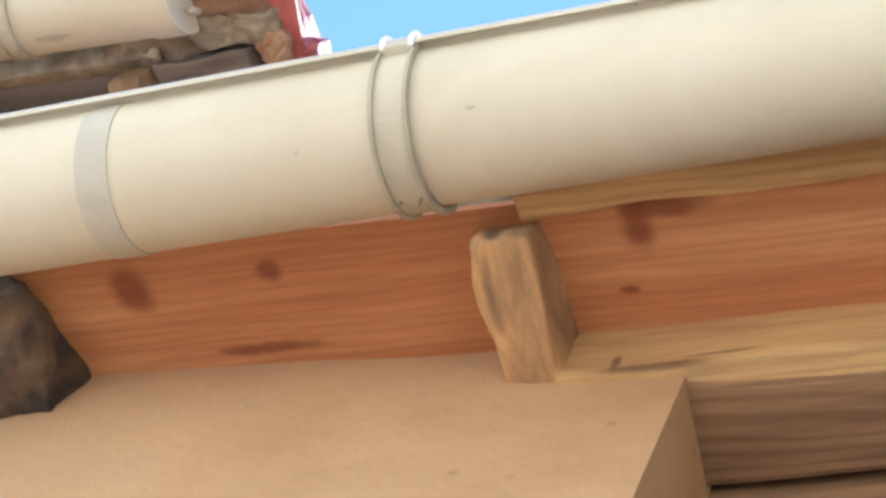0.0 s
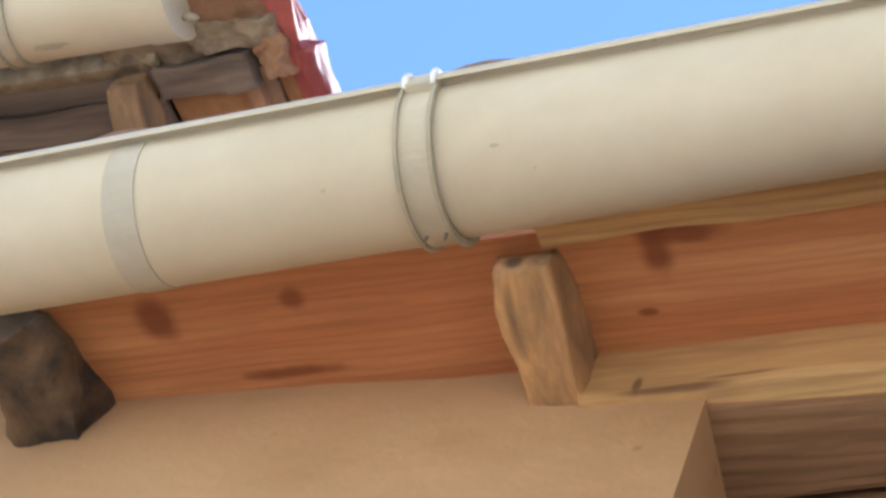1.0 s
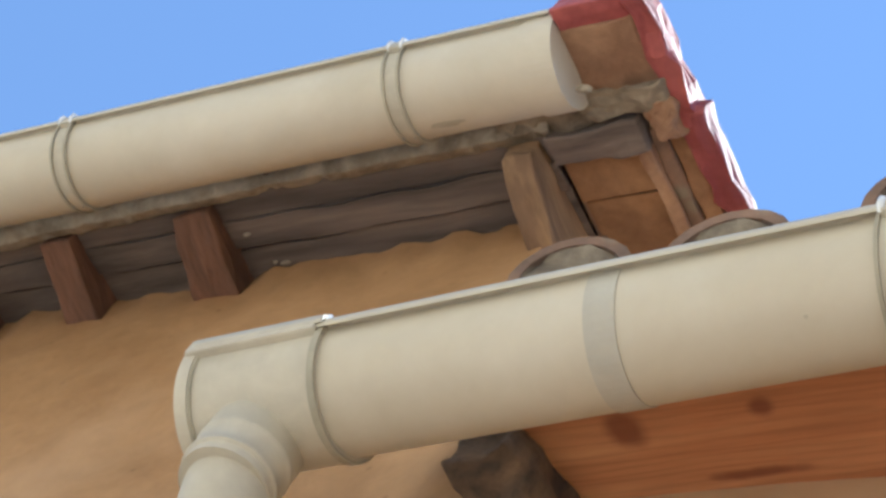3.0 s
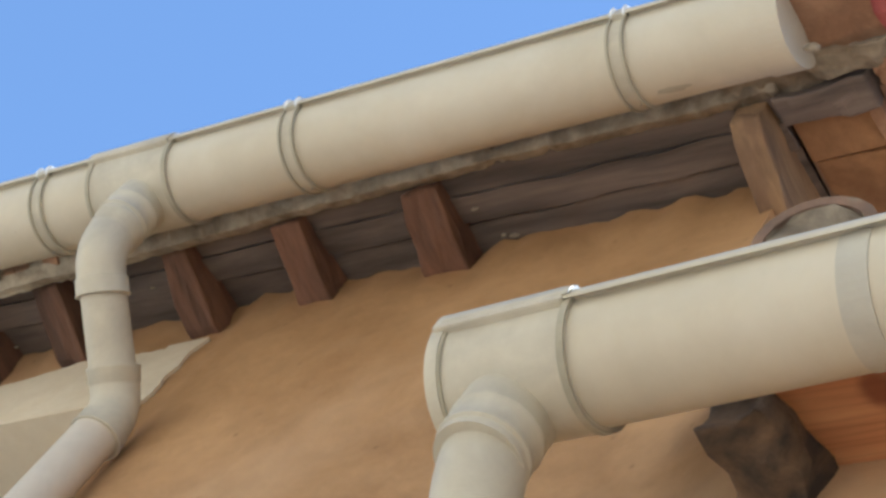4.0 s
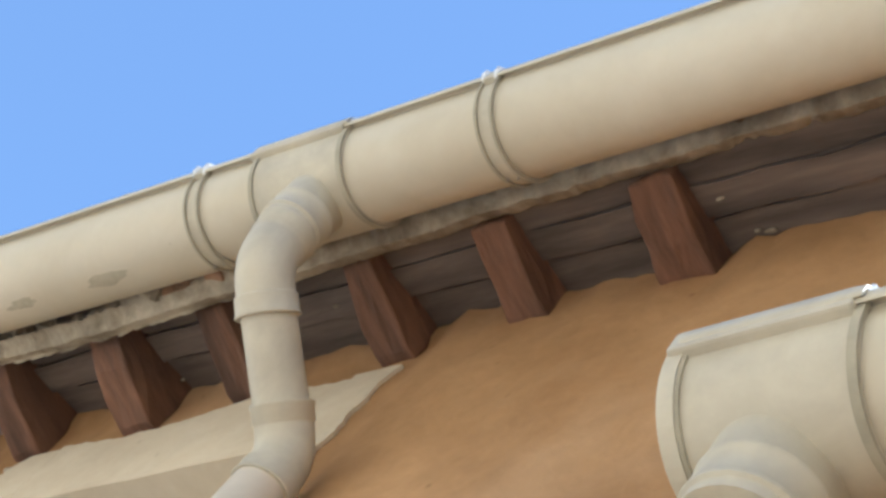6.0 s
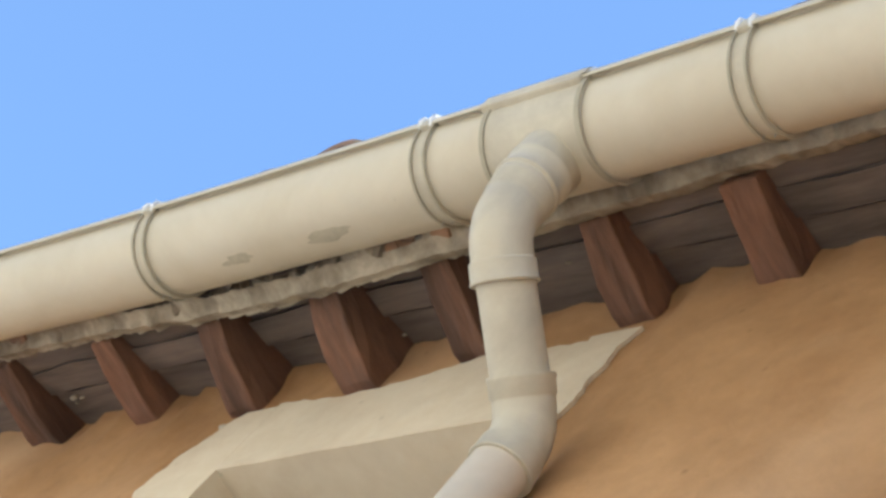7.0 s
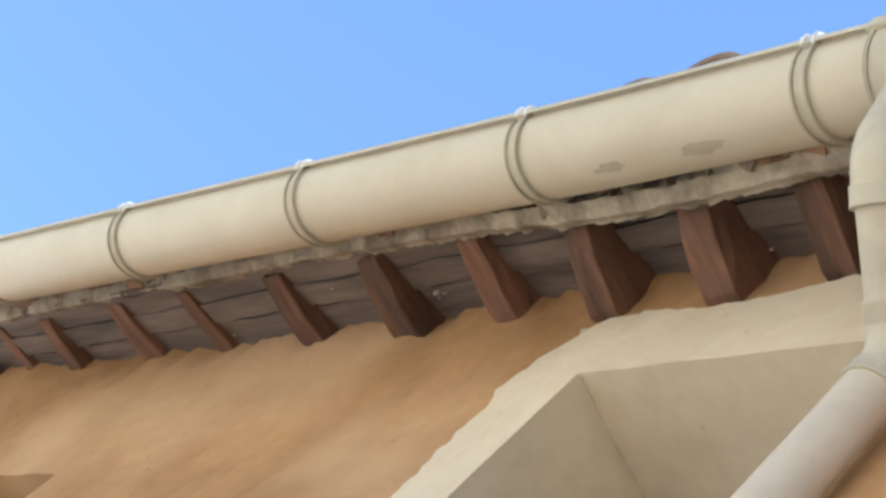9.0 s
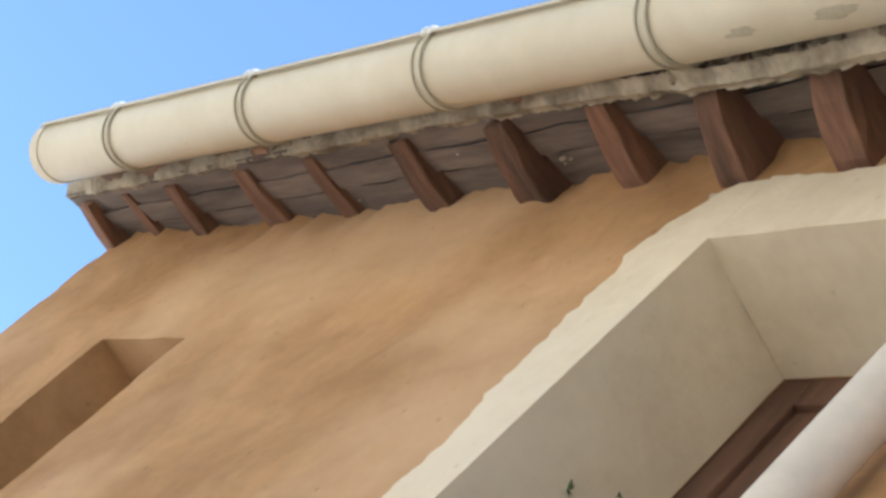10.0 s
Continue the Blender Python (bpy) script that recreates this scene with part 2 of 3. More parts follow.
def sweep_x(profile, xs, zs, closed=True):
    """A yz profile carried along x; zs: its rise at each x."""
    bm = bmesh.new()
    rings = [[bm.verts.new((x, y, z + dz)) for y, z in profile] for x, dz in zip(xs, zs)]
    k = len(profile)
    for a, b in zip(rings, rings[1:]):
        for i in range(k if closed else k - 1):
            j = (i + 1) % k
            bm.faces.new((a[i], a[j], b[j], b[i]))
    if closed:
        bm.faces.new(rings[0])
        bm.faces.new(rings[-1][::-1])
    return bm


def tube(points, radii, seg=28, bm=None, caps=True):
    """A round bar along points with a radius at each of them."""
    bm = bm or bmesh.new()
    pts = [Vector(p) for p in points]
    rings = []
    side = Vector((1, 0, 0))
    for i, p in enumerate(pts):
        d = (pts[min(i + 1, len(pts) - 1)] - pts[max(i - 1, 0)]).normalized()
        u = (side - d * side.dot(d)).normalized()
        w = d.cross(u)
        rings.append([bm.verts.new(p + radii[i] * (math.cos(2 * math.pi * k / seg) * u + math.sin(2 * math.pi * k / seg) * w)) for k in range(seg)])
    for a, b in zip(rings, rings[1:]):
        for k in range(seg):
            bm.faces.new((a[k], a[(k + 1) % seg], b[(k + 1) % seg], b[k]))
    if caps:
        bm.faces.new(rings[0][::-1])
        bm.faces.new(rings[-1])
    return bm


# ---- the two houses: heights and planes ----
FAR_WALL, NEAR_WALL = 1.056, 0.978


def wall_y(x):
    """The street front swells out a little towards the lower house."""
    s = min(1.0, max(0.0, (x + 0.74) / 0.30))
    return FAR_WALL + (NEAR_WALL - FAR_WALL) * s * s * (3 - 2 * s) - 0.018 * math.exp(-((x + 0.36) / 0.26) ** 2) - 0.03 * min(1.0, max(0.0, (-3.4 - x) / 0.8)) - 0.014 * min(1.0, max(0.0, (x + 1.7) / 0.4)) * min(1.0, max(0.0, (-0.5 - x) / 0.2))


def far_soffit(y):
    return 3.992 + 0.30 * (y - FAR_WALL)


def near_soffit(y):
    return 3.112 + 0.33 * (y - NEAR_WALL)


def spread(a, b, step):
    n = max(1, round((b - a) / step))
    return [a + (b - a) * i / n for i in range(n)]


def wall_mesh(x0, x1, z0, z1, holes, depth, ragged_top, step=0.02):
    """A front with openings through it, uneven like hand-laid render; holes: x0, x1, z0, z1."""
    xs = sorted({x0, x1, *[v for h in holes for v in h[:2]]})
    zs = sorted({z0, z1, *[v for h in holes for v in h[2:]]})
    gx = [v for a, b in zip(xs, xs[1:]) for v in spread(a, b, step)] + [xs[-1]]
    gz = [v for a, b in zip(zs, zs[1:]) for v in spread(a, b, step if a > 2.4 else 0.25)] + [zs[-1]]
    bm = bmesh.new()

    def front(x, z):
        r = noise.noise(Vector((x * 2.3, 0.4, z * 2.3))) * 0.008 + noise.noise(Vector((x * 9, 3.1, z * 9))) * 0.0035
        r += max(0.0, noise.noise(Vector((x * 21, 7.7, z * 21)))) * 0.004
        r *= 1 - 0.5 * min(1.0, max(0.0, (x + 1.1) / 0.5))
        if -2.47 < x < -1.60 and 2.5 < z < 3.95:
            r = r * 0.2 + 0.006
        edge = min(1.0, max(0.0, 1 - (z1 - 0.03 - z) / 0.12))
        r += edge * ragged_top * min(1.0, max(0.0, (-0.66 - x) / 0.1)) * (0.020 * noise.noise(Vector((x * 7, 1.1, 0))) + 0.018 * noise.noise(Vector((x * 24, 5.1, 0))))
        return wall_y(x) + r

    f = [[bm.verts.new((x, front(x, z), z)) for z in gz] for x in gx]
    b = [[bm.verts.new((x, wall_y(x) + depth, z)) for z in gz] for x in gx]

    def solid(i, j):
        if not (0 <= i < len(gx) - 1 and 0 <= j < len(gz) - 1):
            return False
        cx, cz = (gx[i] + gx[i + 1]) / 2, (gz[j] + gz[j + 1]) / 2
        return not any(h[0] < cx < h[1] and h[2] < cz < h[3] for h in holes)

    for i in range(len(gx) - 1):
        for j in range(len(gz) - 1):
            if not solid(i, j):
                continue
            bm.faces.new((f[i][j], f[i + 1][j], f[i + 1][j + 1], f[i][j + 1]))
            bm.faces.new((b[i][j + 1], b[i + 1][j + 1], b[i + 1][j], b[i][j]))
            for di, dj, p, q in ((-1, 0, (i, j), (i, j + 1)), (1, 0, (i + 1, j), (i + 1, j + 1)), (0, -1, (i, j), (i + 1, j)), (0, 1, (i, j + 1), (i + 1, j + 1))):
                if not solid(i + di, j + dj):
                    bm.faces.new((f[p[0]][p[1]], f[q[0]][q[1]], b[q[0]][q[1]], b[p[0]][p[1]]))
    loose = [v for v in bm.verts if not v.link_faces]
    bmesh.ops.delete(bm, geom=loose, context="VERTS")
    return bm


# ---- setting ----
bm = bmesh.new()
bmesh.ops.create_grid(bm, x_segments=40, y_segments=40, size=600)
tagged(mesh_ob("ground", bm, GROUND), "pale paved ground of the lane before the houses", "ground", kind="structure")

WIN = (-2.245, -1.705, 2.75, 3.742)       # rendered window of the taller house
NICHE = (-3.735, -3.44, 2.80, 3.600)     # narrow plastered window near its end
LOW_WIN = (0.161, 0.95, 2.1, 3.10)        # timber-headed window of the lower house
CORNER, STEP = -4.205, -0.700

bm = wall_mesh(CORNER, 3.0, 0.0, 4.03, [WIN, NICHE, LOW_WIN, (-0.38, 3.0, 3.15, 4.03), (STEP, -0.38, 3.56, 4.03)], 0.42, 1.0)
tagged(mesh_ob("wall_front", bm, PLASTER, True), "uneven ochre plastered street front of the two houses", "wall", kind="structure")
for name, x0, x1, y1, top in (("wall_gable_east", -0.78, -0.702, 5.0, 3.97), ("wall_gable_west", CORNER, CORNER + 0.3, 5.0, 3.97), ("wall_end_low", 2.7, 3.0, 5.0, 3.05)):
    bm = bmesh.new()
    y0 = FAR_WALL + 0.02 if "low" not in name else NEAR_WALL + 0.43
    if name == "wall_gable_west":
        y0 = FAR_WALL + 0.42
    loop = [(y0, 0.0), (y1, 0.0), (y1, top + 0.3 * (y1 - FAR_WALL)), (y0, top + 0.3 * (y0 - FAR_WALL))]
    a = [bm.verts.new((x0, y, z)) for y, z in loop]
    b = [bm.verts.new((x1, y, z)) for y, z in loop]
    bm.faces.new(a), bm.faces.new(b[::-1])
    for i in range(4):
        bm.faces.new((a[i], a[(i + 1) % 4], b[(i + 1) % 4], b[i]))
    tagged(mesh_ob(name, bm, PLASTER), "plain ochre plastered side wall of a house", "wall", kind="structure")
# Unseen walls, added to block low sky and bounce sunlight onto the fronts.
tagged(mesh_ob("bounce_wall_opposite", box(-16, 6.9, -4.4, -4.0, 0.0, 7.0), PALE), "unseen pale wall added across the lane to bounce light", "wall", kind="structure")
tagged(mesh_ob("bounce_wall_end", box(7.0, 7.4, -4.4, 5.3, 0.0, 6.0), PALE), "unseen pale wall added at the lane's end to block sky", "wall", kind="structure")
tagged(mesh_ob("wall_back", box(CORNER, 3.0, 5.0, 5.3, 0, 4.2), PLASTER), "plain ochre plastered back wall of the houses", "wall", kind="structure")


# ---- roofs: boards, mortar bed and tiles ----
def roof_slab(name, x0, x1, y0, y1, under, thick, material, label):
    bm = bmesh.new()
    rows = []
    ys = spread(y0, y1, 0.4) + [y1]
    for x in spread(x0, x1, 0.08) + [x1]:
        low = [bm.verts.new((x, y, under(y) + 0.004 * noise.noise(Vector((x * 6, y * 6, 0))))) for y in ys]
        high = [bm.verts.new((x, y, under(y) + thick)) for y in ys]
        rows.append(low + high[::-1])
    k = len(rows[0])
    for a, b in zip(rows, rows[1:]):
        for i in range(k):
            j = (i + 1) % k
            bm.faces.new((a[i], a[j], b[j], b[i]))
    bm.faces.new(rows[0]), bm.faces.new(rows[-1][::-1])
    return tagged(mesh_ob(name, bm, material), label, "roof", kind="structure")


roof_far = roof_slab("roof", -4.27, -0.672, 0.895, 5.2, far_soffit, 0.03, SOFFIT, "soot-dark boarded eaves under the taller tiled roof")
roof_near = roof_slab("roof_low", -0.452, 3.0, 0.835, 5.2, near_soffit, 0.03, RED_WOOD, "red varnished pine eaves boards under the lower tiled roof")


def canal_tile(length, r0, r1, t=0.012, up=True, seg=10, bulge=0.85):
    """A half-round clay tile along +y from the origin, wider at one end."""
    bm = bmesh.new()
    rings = []
    for y, r in ((0, r0), (length, r1)):
        s = 1 if up else -1
        arc = [math.pi * k / seg for k in range(seg + 1)]
        ring = [(r * math.cos(a), s * r * bulge * math.sin(a)) for a in arc] + [((r - t) * math.cos(a), s * (r - t) * bulge * math.sin(a)) for a in arc[::-1]]
        rings.append([bm.verts.new((x, y, z)) for x, z in ring])
    k = len(rings[0])
    for i in range(k):
        bm.faces.new((rings[0][i], rings[0][(i + 1) % k], rings[1][(i + 1) % k], rings[1][i]))
    bm.faces.new(rings[0]), bm.faces.new(rings[1][::-1])
    bmesh.ops.recalc_face_normals(bm, faces=bm.faces)
    me = bpy.data.meshes.new("roof_tile")
    bm.to_mesh(me)
    bm.free()
    me.materials.append(TERRA)
    return me


def lay_tiles(roof, spots, y0, zbase, slope, pitch, r, courses=2):
    """Courses of cover and pan tiles; spots: x and a small rise of each cover. The lowest covers are stopped with mortar."""
    cover, pan = canal_tile(0.42, r, r * 0.86), canal_tile(0.42, pitch * 0.5, pitch * 0.5 + 0.008, up=False, bulge=0.4)
    bm = bmesh.new()
    fan = [bm.verts.new(((r - 0.011) * math.cos(math.pi * k / 12), 0.003 + 0.004 * math.sin(k * 2.3), (r - 0.011) * 0.85 * math.sin(math.pi * k / 12) - 0.002)) for k in range(13)]
    back = [bm.verts.new(v.co + Vector((0, 0.05, 0))) for v in fan]
    bm.faces.new(fan), bm.faces.new(back[::-1])
    for k in range(13):
        bm.faces.new((fan[k], fan[(k + 1) % 13], back[(k + 1) % 13], back[k]))
    bmesh.ops.recalc_face_normals(bm, faces=bm.faces)
    plug = bpy.data.meshes.new("mortar_plug")
    bm.to_mesh(plug)
    bm.free()
    plug.materials.append(OLD_MORTAR)
    for c in range(courses):
        for x, up in spots:
            for me, dx, dz in ((cover, 0.0, 0.055), (pan, pitch / 2, 0.047)):
                ob = new("roof_tile", me)
                jx, jy, jz = (random.uniform(-1, 1) for _ in range(3))
                y = y0 + c * 0.33 + jy * 0.010 + (0.02 if dx else 0)
                ob.matrix_basis = pose(x + dx + jx * 0.006, y, zbase + slope * (y - y0) + dz + (up if not dx else 0) + c * 0.012 + jz * 0.004,
                                       math.degrees(math.atan(slope)) - 2, jx * 2, jz * 3)
                ob.parent = roof
                if c == 0 and not dx:
                    stop = new("mortar_plug", plug)
                    stop.parent = ob


random.seed(7)
LIFT = {15: 0.034, 14: 0.030, 13: 0.024, 12: 0.018, 11: 0.004, 10: 0.013, 6: 0.018, 3: 0.004}   # covers that sit higher than the rest
lay_tiles(roof_far, [(-4.122 + 0.148 * i, LIFT.get(i, 0.0)) for i in range(24)], 0.80, far_soffit(0.80) - 0.004, 0.30, 0.148, 0.070)
lay_tiles(roof_near, [(-0.357 + 0.170 * i, (0.014, -0.010, 0.046, 0.034, 0.0)[i % 5]) for i in range(19)], 0.765, near_soffit(0.765) + 0.072, 0.33, 0.176, 0.064)


def upper_tiles(roof, x0, n, y0, zbase, slope, pitch, r, first, last):
    """The courses further up the roof, joined: covers and pans past the first two rows."""
    verts, faces = [], []
    shapes = (canal_tile(0.42, r, r * 0.86, seg=6), canal_tile(0.42, pitch * 0.5, pitch * 0.5 + 0.008, up=False, seg=6, bulge=0.4))
    for c in range(first, last):
        for i in range(n):
            for me, dx, dz in ((shapes[0], 0.0, 0.055), (shapes[1], pitch / 2, 0.047)):
                y = y0 + c * 0.33 + random.uniform(-0.01, 0.01)
                m = pose(x0 + pitch * i + dx + random.uniform(-0.006, 0.006), y, zbase + slope * (y - y0) + dz + 0.012 * min(c, 2) + random.uniform(-0.003, 0.003),
                         math.degrees(math.atan(slope)) - 2, 0, random.uniform(-2, 2))
                k = len(verts)
                verts += [tuple(m @ v.co) for v in me.vertices]
                faces += [tuple(k + j for j in p.vertices) for p in me.polygons]
    me = bpy.data.meshes.new("roof_tiles")
    me.from_pydata(verts, [], faces)
    me.materials.append(TERRA)
    ob = new("roof_tiles", me)
    ob.parent = roof
    ob["kind"] = "stuff"


upper_tiles(roof_far, -4.122, 24, 0.80, far_soffit(0.80) - 0.004, 0.30, 0.148, 0.070, 2, 13)
upper_tiles(roof_near, -0.353, 19, 0.765, near_soffit(0.765) + 0.072, 0.33, 0.176, 0.064, 2, 13)


def mortar_strip(x0, x1, y, level, height, depth, name, roof, label, amp):
    """The uneven bed that was pressed in under the first tiles."""
    bm = bmesh.new()
    rings = []
    for x in spread(x0, x1, 0.005) + [x1]:
        n1, n2, n3, n4 = (noise.noise(Vector((x * f, k, 0.3))) for f, k in ((5, 1.0), (17, 2.0), (48, 3.0), (110, 4.0)))
        z = level(x)
        low = z + amp * (0.4 * n1 + 0.5 * n2 + 0.35 * n3 + 0.2 * n4)
        out = y + amp * (0.4 * n2 + 0.25 * n4)
        hi = max(low + 0.006, z + height(x) * (0.75 + 0.5 * n1) + amp * (0.6 * n2 + 0.9 * n3 + 0.5 * n4))
        rings.append([bm.verts.new(p) for p in ((x, out + 0.004, low + 0.004), (x, out - 0.008, low + height(x) * 0.35), (x, out - 0.004, hi), (x, y + depth, hi), (x, y + depth, low + 0.01), (x, y + depth * 0.5, low - 0.003))])
    k = len(rings[0])
    for a, b in zip(rings, rings[1:]):
        for i in range(k):
            j = (i + 1) % k
            bm.faces.new((a[i], a[j], b[j], b[i]))
    bm.faces.new(rings[0]), bm.faces.new(rings[-1][::-1])
    return part(name, bm, MORTAR, roof, label, True)


def along(knots, u):
    """The value at u on a line through (u, value) knots."""
    for (u0, v0), (u1, v1) in zip(knots, knots[1:]):
        if u <= u1:
            return v0 + (v1 - v0) * (u - u0) / (u1 - u0)
    return knots[-1][1]


BED = [(-4.3, 3.942), (-3.7, 3.942), (-2.92, 3.935), (-2.50, 3.917), (-2.33, 3.892), (-2.10, 3.880), (-1.90, 3.888), (-1.56, 3.908), (-1.40, 3.922), (-1.06, 3.934), (-0.6, 3.934)]
mortar_strip(-4.27, -0.66, 0.885, lambda x: along(BED, x), lambda x: 0.010 + 0.035 * min(1.0, max(0.0, (-2.8 - x) / 0.5, (x + 1.75) / 0.3)), 0.03, "mortar_bed", roof_far, "lumpy grey mortar under the tiles", 0.017)
mortar_strip(-0.57, 3.0, 0.825, lambda x: near_soffit(0.83) + 0.012, lambda x: 0.075, 0.03, "mortar_bed", roof_near, "lumpy grey mortar under the tiles", 0.006)
# Added lump: stops sun leaking between the roofs onto the low downpipe.
part("sun_block_fillet", rough_up(on_slope(box(-0.66, -0.40, 0.795, 0.965, 0.0, 0.06, 0.012, 4), 0.795, 3.118, 0.95), 0.007, 22, 3), MORTAR, roof_near, "added mortar lump keeping the sun off the low downpipe")


def soffit_plank(roof, x0, x1, y0, y1, under, drop, material, label):
    """A board along the eaves, slightly bowed."""
    bm = bmesh.new()
    rows = []
    for x in spread(x0, x1, 0.02) + [x1]:
        sag = drop + 0.003 * noise.noise(Vector((x * 3, y0 * 30, 2.0)))
        w = 0.006 * noise.noise(Vector((x * 11, y0 * 30, 5.0)))
        rows.append([bm.verts.new(p) for p in ((x, y0 + w, under(y0) - sag), (x, y1 + w, under(y1) - sag), (x, y1 + w, under(y1) + 0.01), (x, y0 + w, under(y0) + 0.01))])
    for a, b in zip(rows, rows[1:]):
        for i in range(4):
            bm.faces.new((a[i], a[(i + 1) % 4], b[(i + 1) % 4], b[i]))
    bm.faces.new(rows[0]), bm.faces.new(rows[-1][::-1])
    part("plank", bm, material, roof, label)


for y0, y1, drop in ((0.905, 0.948, 0.004), (0.952, 0.998, 0.009), (1.003, 1.10, 0.003)):
    soffit_plank(roof_far, -4.26, -0.672, y0, y1, far_soffit, drop, SOFFIT, "soot-dark eaves board")
soffit_plank(roof_near, 0.052, 2.98, 0.775, 0.843, near_soffit, 0.010, LINTEL, "pale pine board at the edge of the eaves")

# ---- rafters ----
def rafter(x0, x1, y_out, wall, under, depth, material, label, group, seed, rough=0.004, cut=0.35, slim=0.62, skew=0.0):
    """A rafter tail: underside follows the roof's pitch, its outer end is cut back and worn."""
    mid = x0 * 0.35 + x1 * 0.65
    bm = box(x0, x1, y_out, wall + 0.12, -depth, 0.03, bevel=0.004)
    bmesh.ops.subdivide_edges(bm, edges=bm.edges[:], cuts=5 if slim < 0.9 else 8, use_grid_fill=True)
    for v in bm.verts:
        f = min(1.0, max(0.0, (v.co.y - y_out) / (wall - y_out)))
        if v.co.z < 0:
            v.co.z *= cut + (1 - cut) * f ** 0.8
        v.co.x = mid + (v.co.x - mid) * (slim + (1 - slim) * f) + skew * (1 - f)
        v.co.z += under(v.co.y)
    rough_up(bm, rough, 22, seed)
    rough_up(bm, rough * 0.5, 70, seed + 5)
    ob = mesh_ob("rafter", bm, material, slim >= 0.9)
    return tagged(ob, label, "rafter", group)


FAR_RAFTERS = [(-0.722, -0.682, 0.105), (-1.257, -1.183, 0.056), (-1.478, -1.417, 0.060), (-1.683, -1.624, 0.070), (-1.935, -1.874, 0.082),
               (-2.134, -2.066, 0.104), (-2.352, -2.294, 0.104), (-2.604, -2.547, 0.060), (-2.852, -2.786, 0.062), (-3.122, -3.058, 0.042),
               (-3.400, -3.352, 0.022), (-3.640, -3.572, 0.024), (-3.890, -3.838, 0.036), (-4.075, -4.035, 0.020), (-4.235, -4.190, 0.050)]
for i, (xa, xb, d) in enumerate(FAR_RAFTERS):
    rafter(xa, xb, 0.918, wall_y(xa), far_soffit, d, RAFTER if i else TAN_RAFTER, "weathered brown wooden rafter tail under the eaves" if i else "tan weathered rafter tail at the corner of the eaves", "rafters of the taller roof", i * 3.7, cut=0.38, slim=0.78 if i else 1.0, skew=0.014 if i else 0.0, rough=0.005)
rafter(0.010, 0.062, 0.853, NEAR_WALL, near_soffit, 0.070, NEAR_RAFTER, "pale worn pine rafter tail with a split end", "rafters of the lower roof", 51.0, rough=0.006, cut=0.5, slim=0.95)
rafter(-0.446, -0.386, 0.850, NEAR_WALL, near_soffit, 0.072, ROT, "rotten dark rafter tail with a rounded crumbling end", "rafters of the lower roof", 61.0, rough=0.015, cut=0.62, slim=1.0)
rafter(0.47, 0.53, 0.862, NEAR_WALL, near_soffit, 0.078, NEAR_RAFTER, "pale worn pine rafter tail beside the window head", "rafters of the lower roof", 71.0, rough=0.007, cut=0.5, slim=0.95)


# ---- gutters ----
R, RISE = 0.060, 0.009     # half-round below, short upright sides above


def half_round(r, t, y, z, over=0.0):
    """A gutter's cross-section: half round below z, upright sides above, with a rolled front lip."""
    arc = [math.pi + math.pi * k / 24 for k in range(25)]
    top = z + RISE + over
    pts = [(y - r, top - 0.007)] + [(y + r * math.cos(a), z + r * math.sin(a)) for a in arc]
    pts += [(y + r, top - 0.004), (y + r - t, top - 0.004)]
    pts += [(y + (r - t) * math.cos(a), z + (r - t) * math.sin(a)) for a in arc[::-1]]
    pts += [(y - r + t, top - 0.004), (y - r + 0.0015, top), (y - r - 0.006, top - 0.0005), (y - r - 0.0090, top - 0.004), (y - r - 0.0095, top - 0.014),
            (y - r - 0.0080, top - 0.0155), (y - r - 0.0065, top - 0.014), (y - r - 0.0045, top - 0.007)]
    return pts


def rise_far(x):
    """Both runs fall towards the outlet."""
    return max(0.0, x + 1.52) * 0.012 + max(0.0, -2.2 - x) * 0.007


def channel(x0, x1, y, z, rise):
    xs = spread(x0, x1, 0.15) + [x1]
    return sweep_x(half_round(R, 0.0028, y, z), xs, [rise(x) for x in xs])


def cap(x0, x1, y, z, r, dz):
    """A closing plate with a lipped edge round a gutter's end."""
    pts = [(y - r, z + RISE - 0.001)] + [(y + r * math.cos(math.pi + math.pi * k / 24), z + r * math.sin(math.pi + math.pi * k / 24)) for k in range(25)]
    pts += [(y + r, z + RISE - 0.003)]
    bm = sweep_x(pts, [x0, x1], [dz, dz])
    bmesh.ops.bevel(bm, geom=[e for e in bm.edges if e.is_manifold and e.calc_face_angle() > 1.2], offset=0.0015, segments=2, affect="EDGES")
    return bm


